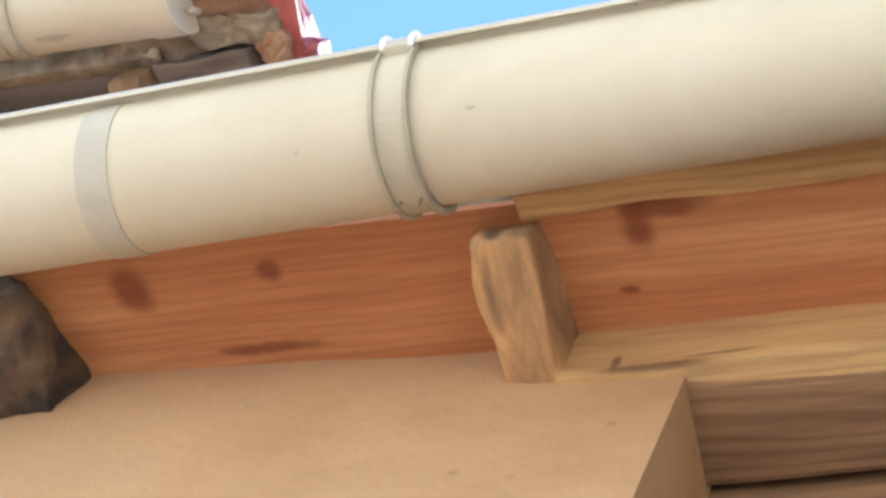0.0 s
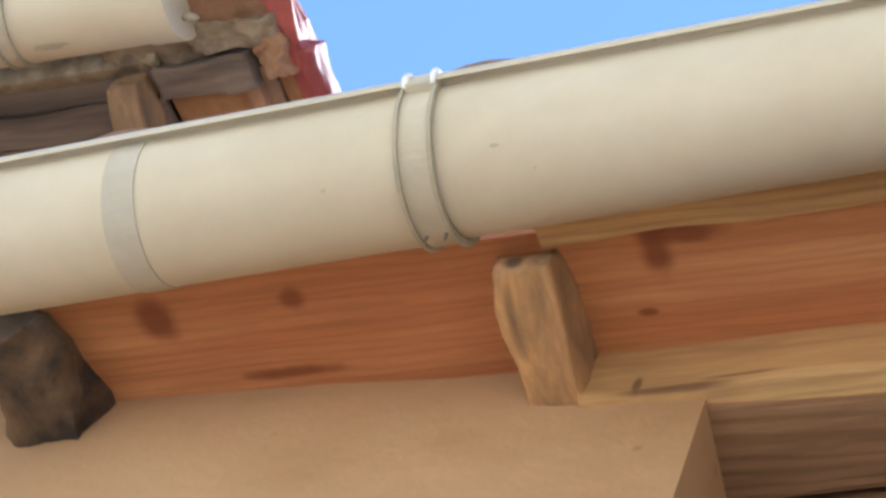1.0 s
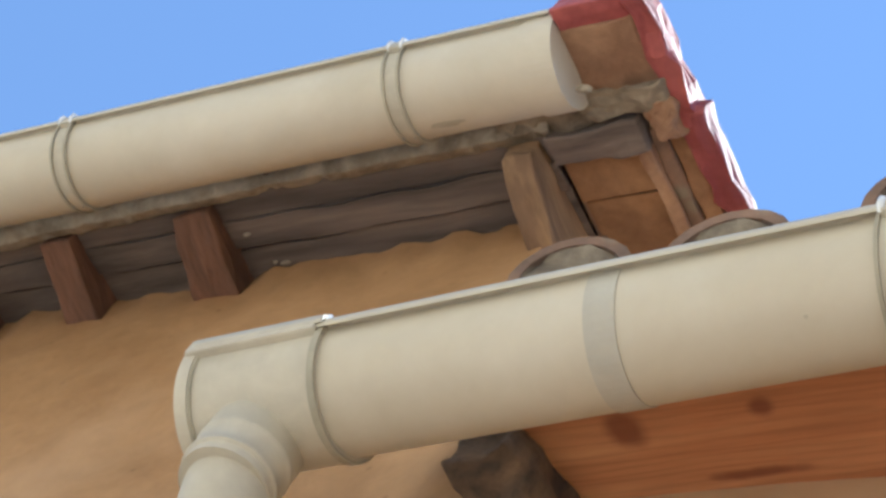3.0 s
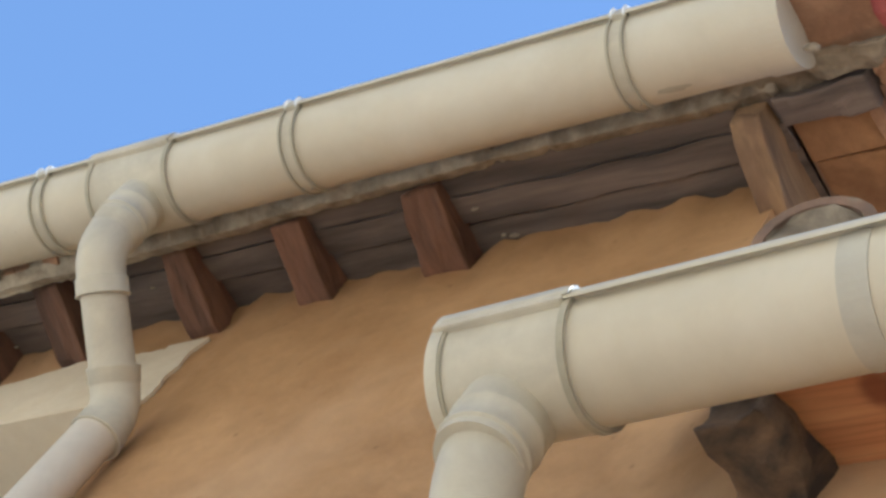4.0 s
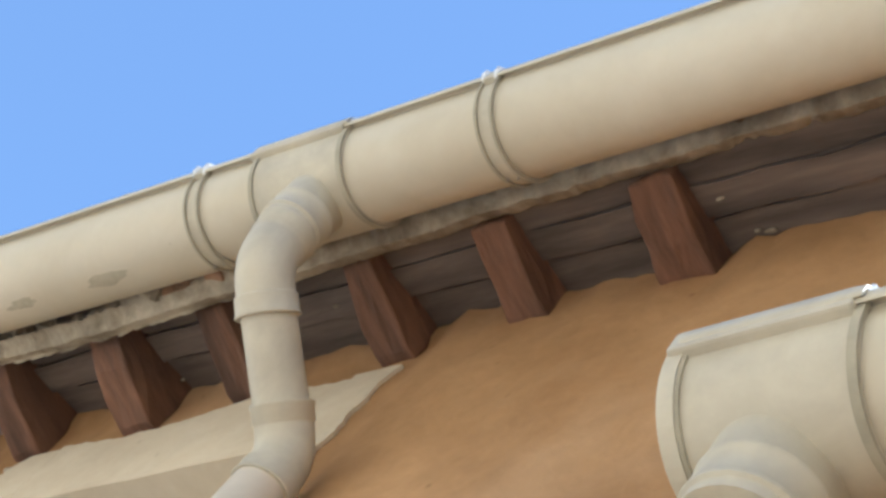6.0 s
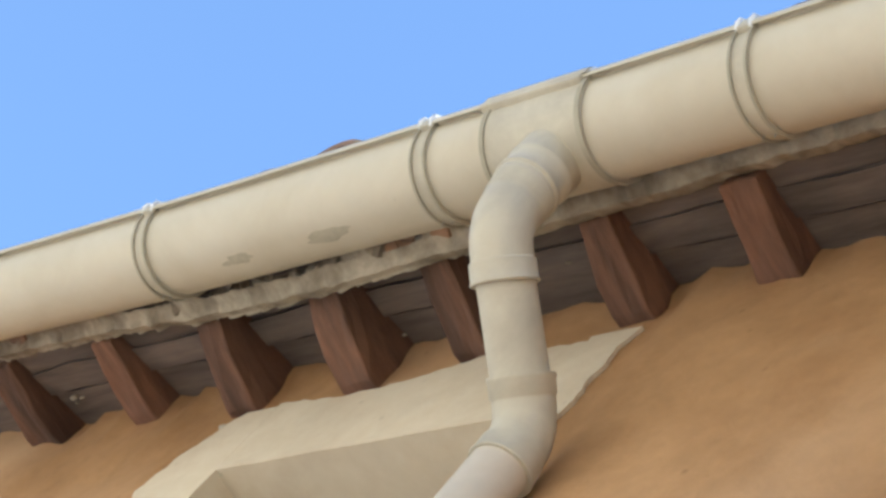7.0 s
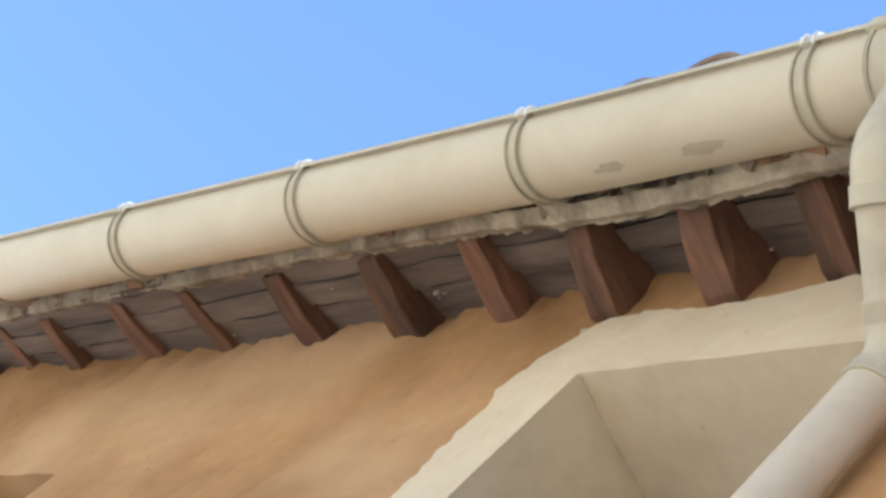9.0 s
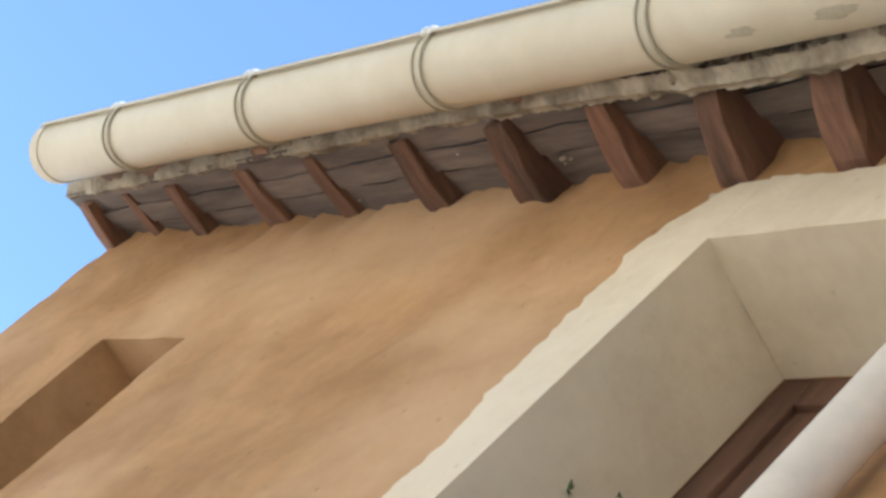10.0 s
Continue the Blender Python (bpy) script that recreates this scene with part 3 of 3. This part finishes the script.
def bracket(gutter, x, y, z, dz, wide=0.021):
    """A strap round the gutter with raised edges, a clip over its front lip and a tail to the eaves."""
    def strap(x0, x1, r):
        arc = [math.pi + math.pi * k / 28 for k in range(29)]
        q = R + 0.0003
        pts = [(y - r + 0.001, z + 0.002)] + [(y + r * math.cos(a), z + r * math.sin(a)) for a in arc] + [(y + r, z + 0.004), (y + q, z + 0.004)]
        pts += [(y + q * math.cos(a), z + q * math.sin(a)) for a in arc[::-1]] + [(y - q, z + 0.002)]
        return sweep_x(pts, [x0, x1], [dz, dz])
    lip = z + RISE + dz
    b = part("bracket", strap(x - wide / 2, x + wide / 2, R + 0.0022), PVC_OLD, gutter, "cream plastic gutter bracket")
    for s in (-1, 1):
        part("rib", strap(x + s * wide / 2 - 0.0016, x + s * wide / 2 + 0.0016, R + 0.0058), PVC_SHADE, b)
        xx = x + s * wide * 0.42
        bm = tube([(xx, y - R - 0.006, lip - 0.017), (xx, y - R - 0.0105, lip - 0.010), (xx, y - R - 0.0105, lip - 0.002), (xx, y - R - 0.005, lip + 0.004), (xx, y - R + 0.002, lip + 0.003)], [0.002, 0.0032, 0.0036, 0.004, 0.003], 10)
        part("clip_tip", bm, TIP, b, "glossy clip tip, white in place of a sun glint", True)
    bm = box(x - wide * 0.42, x + wide * 0.42, y - R - 0.0095, y - R - 0.001, lip - 0.017, lip + 0.002, 0.0015)
    part("clip", bm, PVC_OLD, b)
    for s in (-1, 1):
        bm = tube([(x + s * 0.008, y + 0.036, z - R * 0.72 + dz), (x + s * 0.008, y + 0.040, z - R * 0.72 - 0.014 + dz)], [0.0022, 0.0006], 8)
        part("screw", bm, ZINC, b)
    return b


FY, FZ = 0.7525 + R, 3.919 - RISE
far_gutter = empty("rain_gutter", (-2.3, FY, FZ), "cream plastic half-round rain gutter along the high eaves", "gutter", "gutters")
part("channel", channel(-4.135, -1.67, FY, FZ, rise_far), PVC, far_gutter, smooth=True)
part("channel", channel(-1.537, -0.60, FY, FZ, rise_far), PVC, far_gutter, smooth=True)
part("end_cap", cap(-4.150, -4.118, FY, FZ, R + 0.003, rise_far(-4.16)), PVC, far_gutter)
part("end_cap", cap(-0.635, -0.592, FY, FZ, R + 0.003, rise_far(-0.6)), PVC, far_gutter)
for x in (-0.812, -1.320, -1.777, -2.289, -2.807, -3.333, -3.82):
    bracket(far_gutter, x, FY, FZ, rise_far(x))

NY, NZ = 0.716 + R, 3.034 - RISE
near_gutter = empty("rain_gutter", (0.2, NY, NZ), "cream plastic half-round rain gutter along the low eaves", "gutter", "gutters")


def rise_near(x):
    return max(0.0, x + 0.516) * 0.006


part("channel", channel(-0.525, -0.004, NY, NZ, rise_near), PVC, near_gutter, smooth=True)
part("channel", channel(-0.008, 2.9, NY, NZ, lambda x: rise_near(x) + 0.002), PVC, near_gutter, smooth=True)
for x in (0.003, 0.52, 1.04):
    bracket(near_gutter, x - 0.003, NY, NZ, rise_near(x), 0.027)


def outlet(gutter, x0, x1, y, z, closed):
    """The running outlet: a wider sleeve with ribbed ends and a spout below."""
    bm = sweep_x(half_round(R + 0.0035, 0.003, y, z, over=0.002), [x0, x1], [0, 0])
    body = part("outlet", bm, PVC_OLD, gutter, "cream plastic outlet sleeve, slightly greyed", True)
    for xa, xb in ((x0, x0 + 0.006), (x1 - 0.007, x1)):
        arc = [math.pi + math.pi * k / 28 for k in range(29)]
        pts = [(y - R - 0.006, z + 0.002)] + [(y + (R + 0.006) * math.cos(a), z + (R + 0.006) * math.sin(a)) for a in arc] + [(y + (R + 0.003) * math.cos(a), z + (R + 0.003) * math.sin(a)) for a in arc[::-1]] + [(y - R - 0.003, z + 0.002)]
        part("rib", sweep_x(pts, [xa, xb], [0, 0]), PVC_SHADE, body)
    bm = box(x0 - 0.009, x1 - 0.006, y - R - 0.0115, y - R + 0.002, z + RISE - 0.019, z + RISE + 0.004, 0.003)
    part("lip", bm, PVC_OLD, body)
    part("clip_tip", tube([(x1 - 0.002, y - R - 0.008, z + RISE - 0.006), (x1 - 0.002, y - R - 0.005, z + RISE + 0.007)], [0.004, 0.003], 10), TIP, body, "glossy clip tip, white in place of a sun glint")
    if closed:
        part("end_cap", cap(x0 - 0.010, x0 + 0.003, y, z, R + 0.0075, 0), PVC_OLD, body)
    return body


outlet(far_gutter, -1.678, -1.530, FY, FZ, False)
outlet(near_gutter, -0.648, -0.514, NY, NZ, True)
arc = [math.pi + math.pi * 0.92 * k / 24 for k in range(25)]
pts = [(NY - R - 0.0012, NZ + 0.001)] + [(NY + (R + 0.0012) * math.cos(a), NZ + (R + 0.0012) * math.sin(a)) for a in arc] + [(NY + (R - 0.0005) * math.cos(a), NZ + (R - 0.0005) * math.sin(a)) for a in arc[::-1]] + [(NY - R + 0.0005, NZ + 0.001)]
part("grey_band", sweep_x(pts, [-0.261, -0.233], [rise_near(-0.26)] * 2), PVC_GREY, near_gutter, "grey band round the gutter")


def stain(gutter, x, ang, y, z, dz, w, h):
    """A dried splash: a thin skin on the curved plastic."""
    bm = bmesh.new()
    ring = []
    mid = bm.verts.new((x, y + (R + 0.0008) * math.cos(ang), z + dz + (R + 0.0008) * math.sin(ang)))
    for k in range(22):
        a = 2 * math.pi * k / 22
        q = 1 + 0.6 * noise.noise(Vector((math.cos(a) * 1.8, math.sin(a) * 1.8, x * 5)))
        t = ang + h * math.sin(a) * q / R
        ring.append(bm.verts.new((x + w * math.cos(a) * q, y + (R + 0.0006) * math.cos(t), z + dz + (R + 0.0006) * math.sin(t))))
    for k in range(22):
        bm.faces.new((mid, ring[k], ring[(k + 1) % 22]))
    return part("stain", bm, STAIN, gutter, "dried grey-brown splash")


stain(far_gutter, -1.955, math.radians(281), FY, FZ, rise_far(-2.02), 0.036, 0.010)
stain(far_gutter, -2.12, math.radians(281), FY, FZ, rise_far(-2.2), 0.026, 0.008)
stain(far_gutter, -0.755, math.radians(300), FY, FZ, rise_far(-0.755), 0.022, 0.006)
stain(near_gutter, 0.062, math.radians(245), NY, NZ, rise_near(0.062) + 0.002, 0.004, 0.0015)
stain(near_gutter, -0.075, math.radians(255), NY, NZ, rise_near(-0.075), 0.002, 0.0015)


for ob in far_gutter.children_recursive:      # the high run bows out slightly at its far end
    for v in ob.data.vertices:
        v.co.y -= 0.010 * max(0.0, -2.2 - v.co.x)
for ob in near_gutter.children_recursive:     # the low run stands a little further out towards its far end
    for v in ob.data.vertices:
        v.co.y -= 0.037 * (v.co.x + 0.59)


# ---- downpipes ----
def bend(p, q, r, lead, n=7):
    """Points round the corner q between p and r, starting lead before it."""
    p, q, r = Vector(p), Vector(q), Vector(r)
    a, b = q + (p - q).normalized() * lead, q + (r - q).normalized() * lead
    return [(1 - t) ** 2 * a + 2 * t * (1 - t) * q + t * t * b for t in (k / n for k in range(n + 1))]


def downpipe(label, x, y, z, kink, wall_at, low_kink, z_low, group, pr=0.0325):
    """Spout, two elbows with socket collars, a slanting offset piece and the pipe down the wall."""
    top, k1 = Vector((x, y, z - R + 0.01)), Vector((x, *kink))
    k2 = Vector((x, wall_at, low_kink))
    foot = Vector((x, wall_at, z_low))
    pipe = empty("downpipe", foot, label, "downpipe", group)
    part("spout", tube([top - Vector((0, 0, d)) for d in (0, 0.030, 0.032, 0.036, 0.038, 0.058, 0.060, 0.064, 0.066, 0.075)], [pr + q for q in (0.007, 0.006, 0.0075, 0.0075, 0.0055, 0.005, 0.007, 0.007, 0.004, 0.004)]), PVC_OLD, pipe, smooth=True)
    for a, q, b, name in ((top, k1, k2, "elbow"), (k1, k2, foot, "elbow")):
        ps = bend(a, q, b, 0.036)
        d0, d1 = (ps[1] - ps[0]).normalized(), (ps[-1] - ps[-2]).normalized()
        full = [ps[0] - d0 * 0.026, ps[0] - d0 * 0.022, ps[0] - d0 * 0.020, ps[0] - d0 * 0.004, ps[0] - d0 * 0.002, *ps, ps[-1] + d1 * 0.002, ps[-1] + d1 * 0.004, ps[-1] + d1 * 0.024, ps[-1] + d1 * 0.026, ps[-1] + d1 * 0.028]
        rad = [pr + 0.005, pr + 0.0055, pr + 0.004, pr + 0.004, pr + 0.002, *[pr + 0.002] * len(ps), pr + 0.002, pr + 0.0045, pr + 0.0045, pr + 0.006, pr + 0.005]
        part(name, tube(full, rad), PVC_OLD, pipe, smooth=True)
    d = (k2 - k1).normalized()
    part("offset_pipe", tube([k1 + d * 0.03, k2 - d * 0.03], [pr, pr]), PVC_OLD, pipe, smooth=True)
    part("wall_pipe", tube([k2 - Vector((0, 0, 0.04)), Vector((x, wall_at, (k2.z + z_low) / 2)), foot], [pr, pr, pr]), PVC_PIPE, pipe, smooth=True)
    return pipe


downpipe("cream plastic downpipe with two elbows against the high wall", -1.592, FY, FZ, (0.818, 3.728), 1.010, 3.612, 0.0, "downpipes")
downpipe("cream plastic downpipe with two elbows against the low wall", -0.592, NY + 0.010, NZ, (0.792, 2.895), 0.925, 2.70, 0.0, "downpipes", 0.038)


# ---- window of the taller house ----
def edge_noise(u, seed, amp):
    return amp * (noise.noise(Vector((u * 13, seed, 1.5))) + 0.7 * noise.noise(Vector((u * 42, seed, 4.5))) + 0.35 * noise.noise(Vector((u * 95, seed, 7.5))))


def coat(name, straight, knots, upright, amp, seed, parent, label, y=FAR_WALL, thick=0.002):
    """A thin coat of render between a straight edge and a ragged one."""
    u0, u1 = knots[0][0], knots[-1][0]
    bm = bmesh.new()
    rows = []
    for u in spread(u0, u1, 0.006) + [u1]:
        v = along(knots, u) + edge_noise(u, seed, amp)
        cells = []
        for k in range(7):
            w = straight + (v - straight) * k / 6
            cells.append(bm.verts.new((w, y - thick, u) if upright else (u, y - thick, w)))
        cells.append(bm.verts.new((v, y + 0.02, u) if upright else (u, y + 0.02, v)))
        rows.append(cells)
    for p, q in zip(rows, rows[1:]):
        for k in range(7):
            bm.faces.new((p[k], p[k + 1], q[k + 1], q[k]))
    return part(name, bm, CREAM, parent, label)


window = empty("window_1", ((WIN[0] + WIN[1]) / 2, FAR_WALL, WIN[2]), "small brown wooden window in a cream plastered reveal", "window")
window["kind"] = "structure"
x0, x1, z0, z1 = WIN
SURROUND = "cream plaster surround with a ragged edge"
coat("surround", x0, [(z0, -2.335), (3.25, -2.350), (3.45, -2.364), (3.64, -2.374), (3.74, -2.382), (3.80, -2.368), (3.84, -2.345), (3.885, -2.310)], True, 0.013, 3.0, window, SURROUND)
coat("surround", z1, [(x0 + 0.0005, 3.892), (-2.15, 3.882), (-2.05, 3.880), (-1.88, 3.904), (x1, 3.896)], False, 0.008, 9.0, window, SURROUND)
coat("surround", x1, [(z0, -1.650), (3.4, -1.652), (3.71, -1.646), (3.79, -1.651), (3.84, -1.642), (3.90, -1.628)], True, 0.010, 14.0, window, SURROUND)
part("reveal", rough_up(box(x0 - 0.01, x0 + 0.003, FAR_WALL - 0.003, FAR_WALL + 0.225, z0, z1, cuts=5), 0.002, 9), CREAM, window, "cream plastered reveal")
part("reveal", rough_up(box(x1 - 0.003, x1 + 0.01, FAR_WALL - 0.003, FAR_WALL + 0.225, z0, z1, cuts=5), 0.002, 9), CREAM, window, "cream plastered reveal")
part("head", rough_up(box(x0 + 0.003, x1 - 0.003, FAR_WALL - 0.003, FAR_WALL + 0.225, z1 - 0.004, z1 + 0.012, cuts=5), 0.002, 9, 3), CREAM, window, "cream plastered window head")
fy = FAR_WALL + 0.228
for a in ((x0, x0 + 0.06, z0, z1), (x1 - 0.06, x1, z0, z1), (x0 + 0.06, x1 - 0.06, z1 - 0.06, z1), (x0 + 0.06, x1 - 0.06, z0, z0 + 0.06)):
    part("window_frame", box(a[0], a[1], fy, fy + 0.05, a[2], a[3], 0.004), FRAME, window, "dark brown wooden frame")
for i in range(4):
    w4 = (x1 - x0 - 0.12) / 4
    part("plank", box(x0 + 0.06 + w4 * i + 0.001, x0 + 0.06 + w4 * (i + 1) - 0.001, fy + 0.012, fy + 0.035, z0 + 0.06, z1 - 0.06, 0.002), FRAME, window, "brown shutter plank")

slot = empty("window_2", ((NICHE[0] + NICHE[1]) / 2, FAR_WALL, NICHE[2]), "narrow deep window opening with ochre plastered sides", "window")
slot["kind"] = "structure"
part("window_frame", box(NICHE[0], NICHE[1], FAR_WALL + 0.36, FAR_WALL + 0.40, NICHE[2], NICHE[3], 0.004), FRAME, slot, "dark brown wooden frame")

# ---- window head of the lower house ----
low = empty("window_3", (0.55, NEAR_WALL, LOW_WIN[2]), "deep window opening under old timber lintels", "window")
low["kind"] = "structure"
part("window_frame", box(LOW_WIN[0], LOW_WIN[1], NEAR_WALL + 0.37, NEAR_WALL + 0.41, LOW_WIN[2], LOW_WIN[3] - 0.1, 0.004), FRAME, low, "dark brown wooden frame")


def beam(x0, x1, y0, y1, z0, z1, material, label, seed):
    bm = box(x0, x1, y0, y1, z0, z1, bevel=0.006)
    bmesh.ops.subdivide_edges(bm, edges=[e for e in bm.edges if abs(e.verts[0].co.x - e.verts[1].co.x) > 0.1], cuts=24)
    for v in bm.verts:
        v.co += Vector((0, noise.noise(Vector((v.co.x * 6, seed, v.co.y * 20))), noise.noise(Vector((v.co.x * 5, seed + 4, v.co.z * 20))))) * 0.005
    return tagged(mesh_ob("lintel", bm, material), label, "lintel", "window lintels")


beam(0.056, 1.15, NEAR_WALL - 0.013, NEAR_WALL + 0.016, 3.036, 3.122, LINTEL, "pale cracked timber lintel flush with the plaster", 1.0)
beam(0.10, 1.15, NEAR_WALL + 0.004, NEAR_WALL + 0.090, 3.030, 3.14, DARK_LINTEL, "brown weathered timber lintel inside the opening", 7.0)
beam(0.10, 1.15, NEAR_WALL + 0.099, NEAR_WALL + 0.23, 3.022, 3.14, DARK_LINTEL, "brown weathered timber lintel behind a wide gap", 13.0)
beam(0.10, 1.15, NEAR_WALL + 0.238, NEAR_WALL + 0.37, 3.018, 3.14, DARK_LINTEL, "brown weathered timber lintel at the back of the opening", 19.0)

# ---- verge of the taller roof ----
verge = empty("roof_verge", (-0.56, 0.95, 3.95), "terracotta roof verge with red tile edges and crumbling mortar", "verge")


def on_verge(name, x0, x1, y0, y1, z0, z1, material, label, amount, scale, seed, bevel=0.004, cuts=6):
    """A piece of the verge; z0 and z1 are heights over the eaves boards, which it follows up the slope."""
    bm = box(x0, x1, y0, y1, z0, z1, bevel, cuts)
    long = [e for e in bm.edges if abs(e.verts[0].co.y - e.verts[1].co.y) > 0.05]
    if long:
        bmesh.ops.subdivide_edges(bm, edges=long, cuts=3, use_grid_fill=True)
    for v in bm.verts:
        v.co.z += far_soffit(v.co.y)
    rough_up(bm, amount, scale, seed)
    return part(name, rough_up(bm, amount * 0.5, scale * 2.7, seed + 3), material, verge, label)


for i in range(5):
    y = 0.742 + i * 0.18
    on_verge("verge_tile", -0.496, -0.468 + 0.004 * (i % 2), y, y + 0.20, -0.002 + 0.004 * (i % 2), 0.040, VERGE_RED, "red verge tile with a chipped edge", 0.009, 26, i)
on_verge("verge_tile", -0.595, -0.498, 0.738, 0.772, 0.002, 0.05, VERGE_RED, "red tile along the front of the verge", 0.005, 18, 17)
on_verge("soffit_tile", -0.602, -0.497, 0.768, 0.882, 0.004, 0.02, BRICK, "bare terracotta underside", 0.005, 12, 9)
on_verge("mortar", -0.735, -0.60, 0.868, 0.916, -0.006, 0.02, OLD_MORTAR, "crumbling grey mortar", 0.010, 24, 4)
on_verge("mortar", -0.605, -0.488, 0.862, 0.906, -0.012, 0.02, OLD_MORTAR, "crumbling grey mortar", 0.011, 24, 6)
on_verge("board", -0.668, -0.540, 0.910, 0.958, -0.020, 0.03, SOFFIT, "soot-dark end of the eaves board", 0.007, 16, 2)
on_verge("verge_panel", -0.668, -0.560, 0.950, 1.028, 0.000, 0.02, PANEL, "cracked brown terracotta panel", 0.003, 10, 12)
on_verge("verge_panel", -0.668, -0.558, 1.031, 1.8, 0.004, 0.02, PANEL, "cracked brown terracotta panel", 0.003, 10, 22)
on_verge("tile_edge", -0.559, -0.541, 0.936, 1.8, -0.016, 0.012, BRICK, "orange tile edge bedded in mortar", 0.005, 26, 31)
on_verge("tile_edge", -0.541, -0.522, 0.934, 1.8, -0.002, 0.016, TERRA, "stacked tile edge bedded in mortar", 0.004, 30, 32)
on_verge("tile_edge", -0.523, -0.496, 0.912, 1.8, 0.006, 0.03, PANEL, "stacked tile edge bedded in mortar", 0.006, 28, 33)
on_verge("tile_edge", -0.530, -0.490, 0.896, 0.95, -0.010, 0.02, BRICK, "broken orange brick end", 0.009, 30, 34)
on_verge("bedding", -0.69, -0.50, 0.90, 1.8, 0.022, 0.045, SOFFIT, "dark bedding behind the tile edges", 0.003, 12, 35)

# ---- small bits of mortar left on the eaves and the surround ----
def crumb(x, y, z, size, seed, parent):
    bm = bmesh.new()
    bmesh.ops.create_icosphere(bm, subdivisions=2, radius=size, matrix=Matrix.Translation((x, y, z)))
    for v in bm.verts:
        v.co += noise.noise_vector(v.co * 60 + Vector((seed, 0, 0))) * size * 0.7
        v.co.x = x + (v.co.x - x) * 1.8
    part("mortar_crumb", bm, MORTAR, parent, "pale lump of mortar")


for i, (x, y, size) in enumerate(((-2.965, 0.968, 0.005), (-2.975, 0.970, 0.003), (-2.743, 1.012, 0.006), (-2.728, 1.018, 0.004), (-2.750, 1.024, 0.003), (-2.080, 1.028, 0.005),
                                  (-2.060, 1.034, 0.003), (-1.733, 0.980, 0.005), (-1.722, 1.030, 0.003), (-1.151, 0.973, 0.005), (-1.120, 1.035, 0.006), (-1.135, 1.028, 0.004), (-3.33, 1.03, 0.004))):
    crumb(x, y, far_soffit(y) - 0.008, size * 0.7, i * 5.0, roof_far)

# ---- broken tile bits and mortar in the gap over the bed ----
random.seed(23)
for i in range(64):
    x = random.uniform(-3.6, -1.66) if i % 4 else random.uniform(-2.6, -1.7)
    y, z = random.uniform(0.868, 0.895), along(BED, x) + random.uniform(0.010, 0.034)
    w, d, h = random.uniform(0.006, 0.022), random.uniform(0.006, 0.014), random.uniform(0.004, 0.011)
    bm = rough_up(box(-w, w, -d, d, -h, h, 0.001, 2), 0.005, 60, i * 2.3)
    bmesh.ops.transform(bm, matrix=pose(x, y, z, random.uniform(-30, 30), random.uniform(-25, 25), random.uniform(-40, 40)), verts=bm.verts)
    part("tile_shard", bm, (TERRA, MORTAR, BRICK, MORTAR, OLD_MORTAR)[i % 5], roof_far, "broken bit of tile and mortar")


# ---- weeds rooted in the cream reveal ----
def weed(x, y, z, size, n, seed):
    random.seed(seed)
    plant = empty("weed", (x, y, z), "tiny green weed rooted in the cream window reveal", "weed", "weeds in the reveal")
    for _ in range(n):
        a, lift, long = random.uniform(-1.3, 1.3), random.uniform(0.2, 1.0), size * random.uniform(0.6, 1.2)
        out = Vector((lift, math.sin(a), math.cos(a) * random.choice((-1, 1)))).normalized() * long
        side = out.cross(Vector((0.3, 0.5, 1))).normalized() * size * 0.16
        bm = bmesh.new()
        base = Vector((x, y, z))
        ring = [bm.verts.new(base + p) for p in (out * 0.0, out * 0.45 + side, out, out * 0.45 - side)]
        back = [bm.verts.new(v.co + Vector((0.0006, 0.0004, 0.0006))) for v in ring]
        bm.faces.new(ring), bm.faces.new(back[::-1])
        for k in range(4):
            bm.faces.new((ring[k], back[k], back[(k + 1) % 4], ring[(k + 1) % 4]))
        part("leaf", bm, LEAF, plant)


weed(-2.241, 1.168, 3.352, 0.011, 14, 3)
weed(-2.241, 1.226, 3.412, 0.007, 8, 4)
weed(-2.241, 1.060, 3.742, 0.006, 6, 5)
crumb(-2.335, FAR_WALL + 0.002, 3.862, 0.006, 77.0, roof_far)
crumb(-0.572, 0.842, 3.888, 0.006, 91.0, verge)
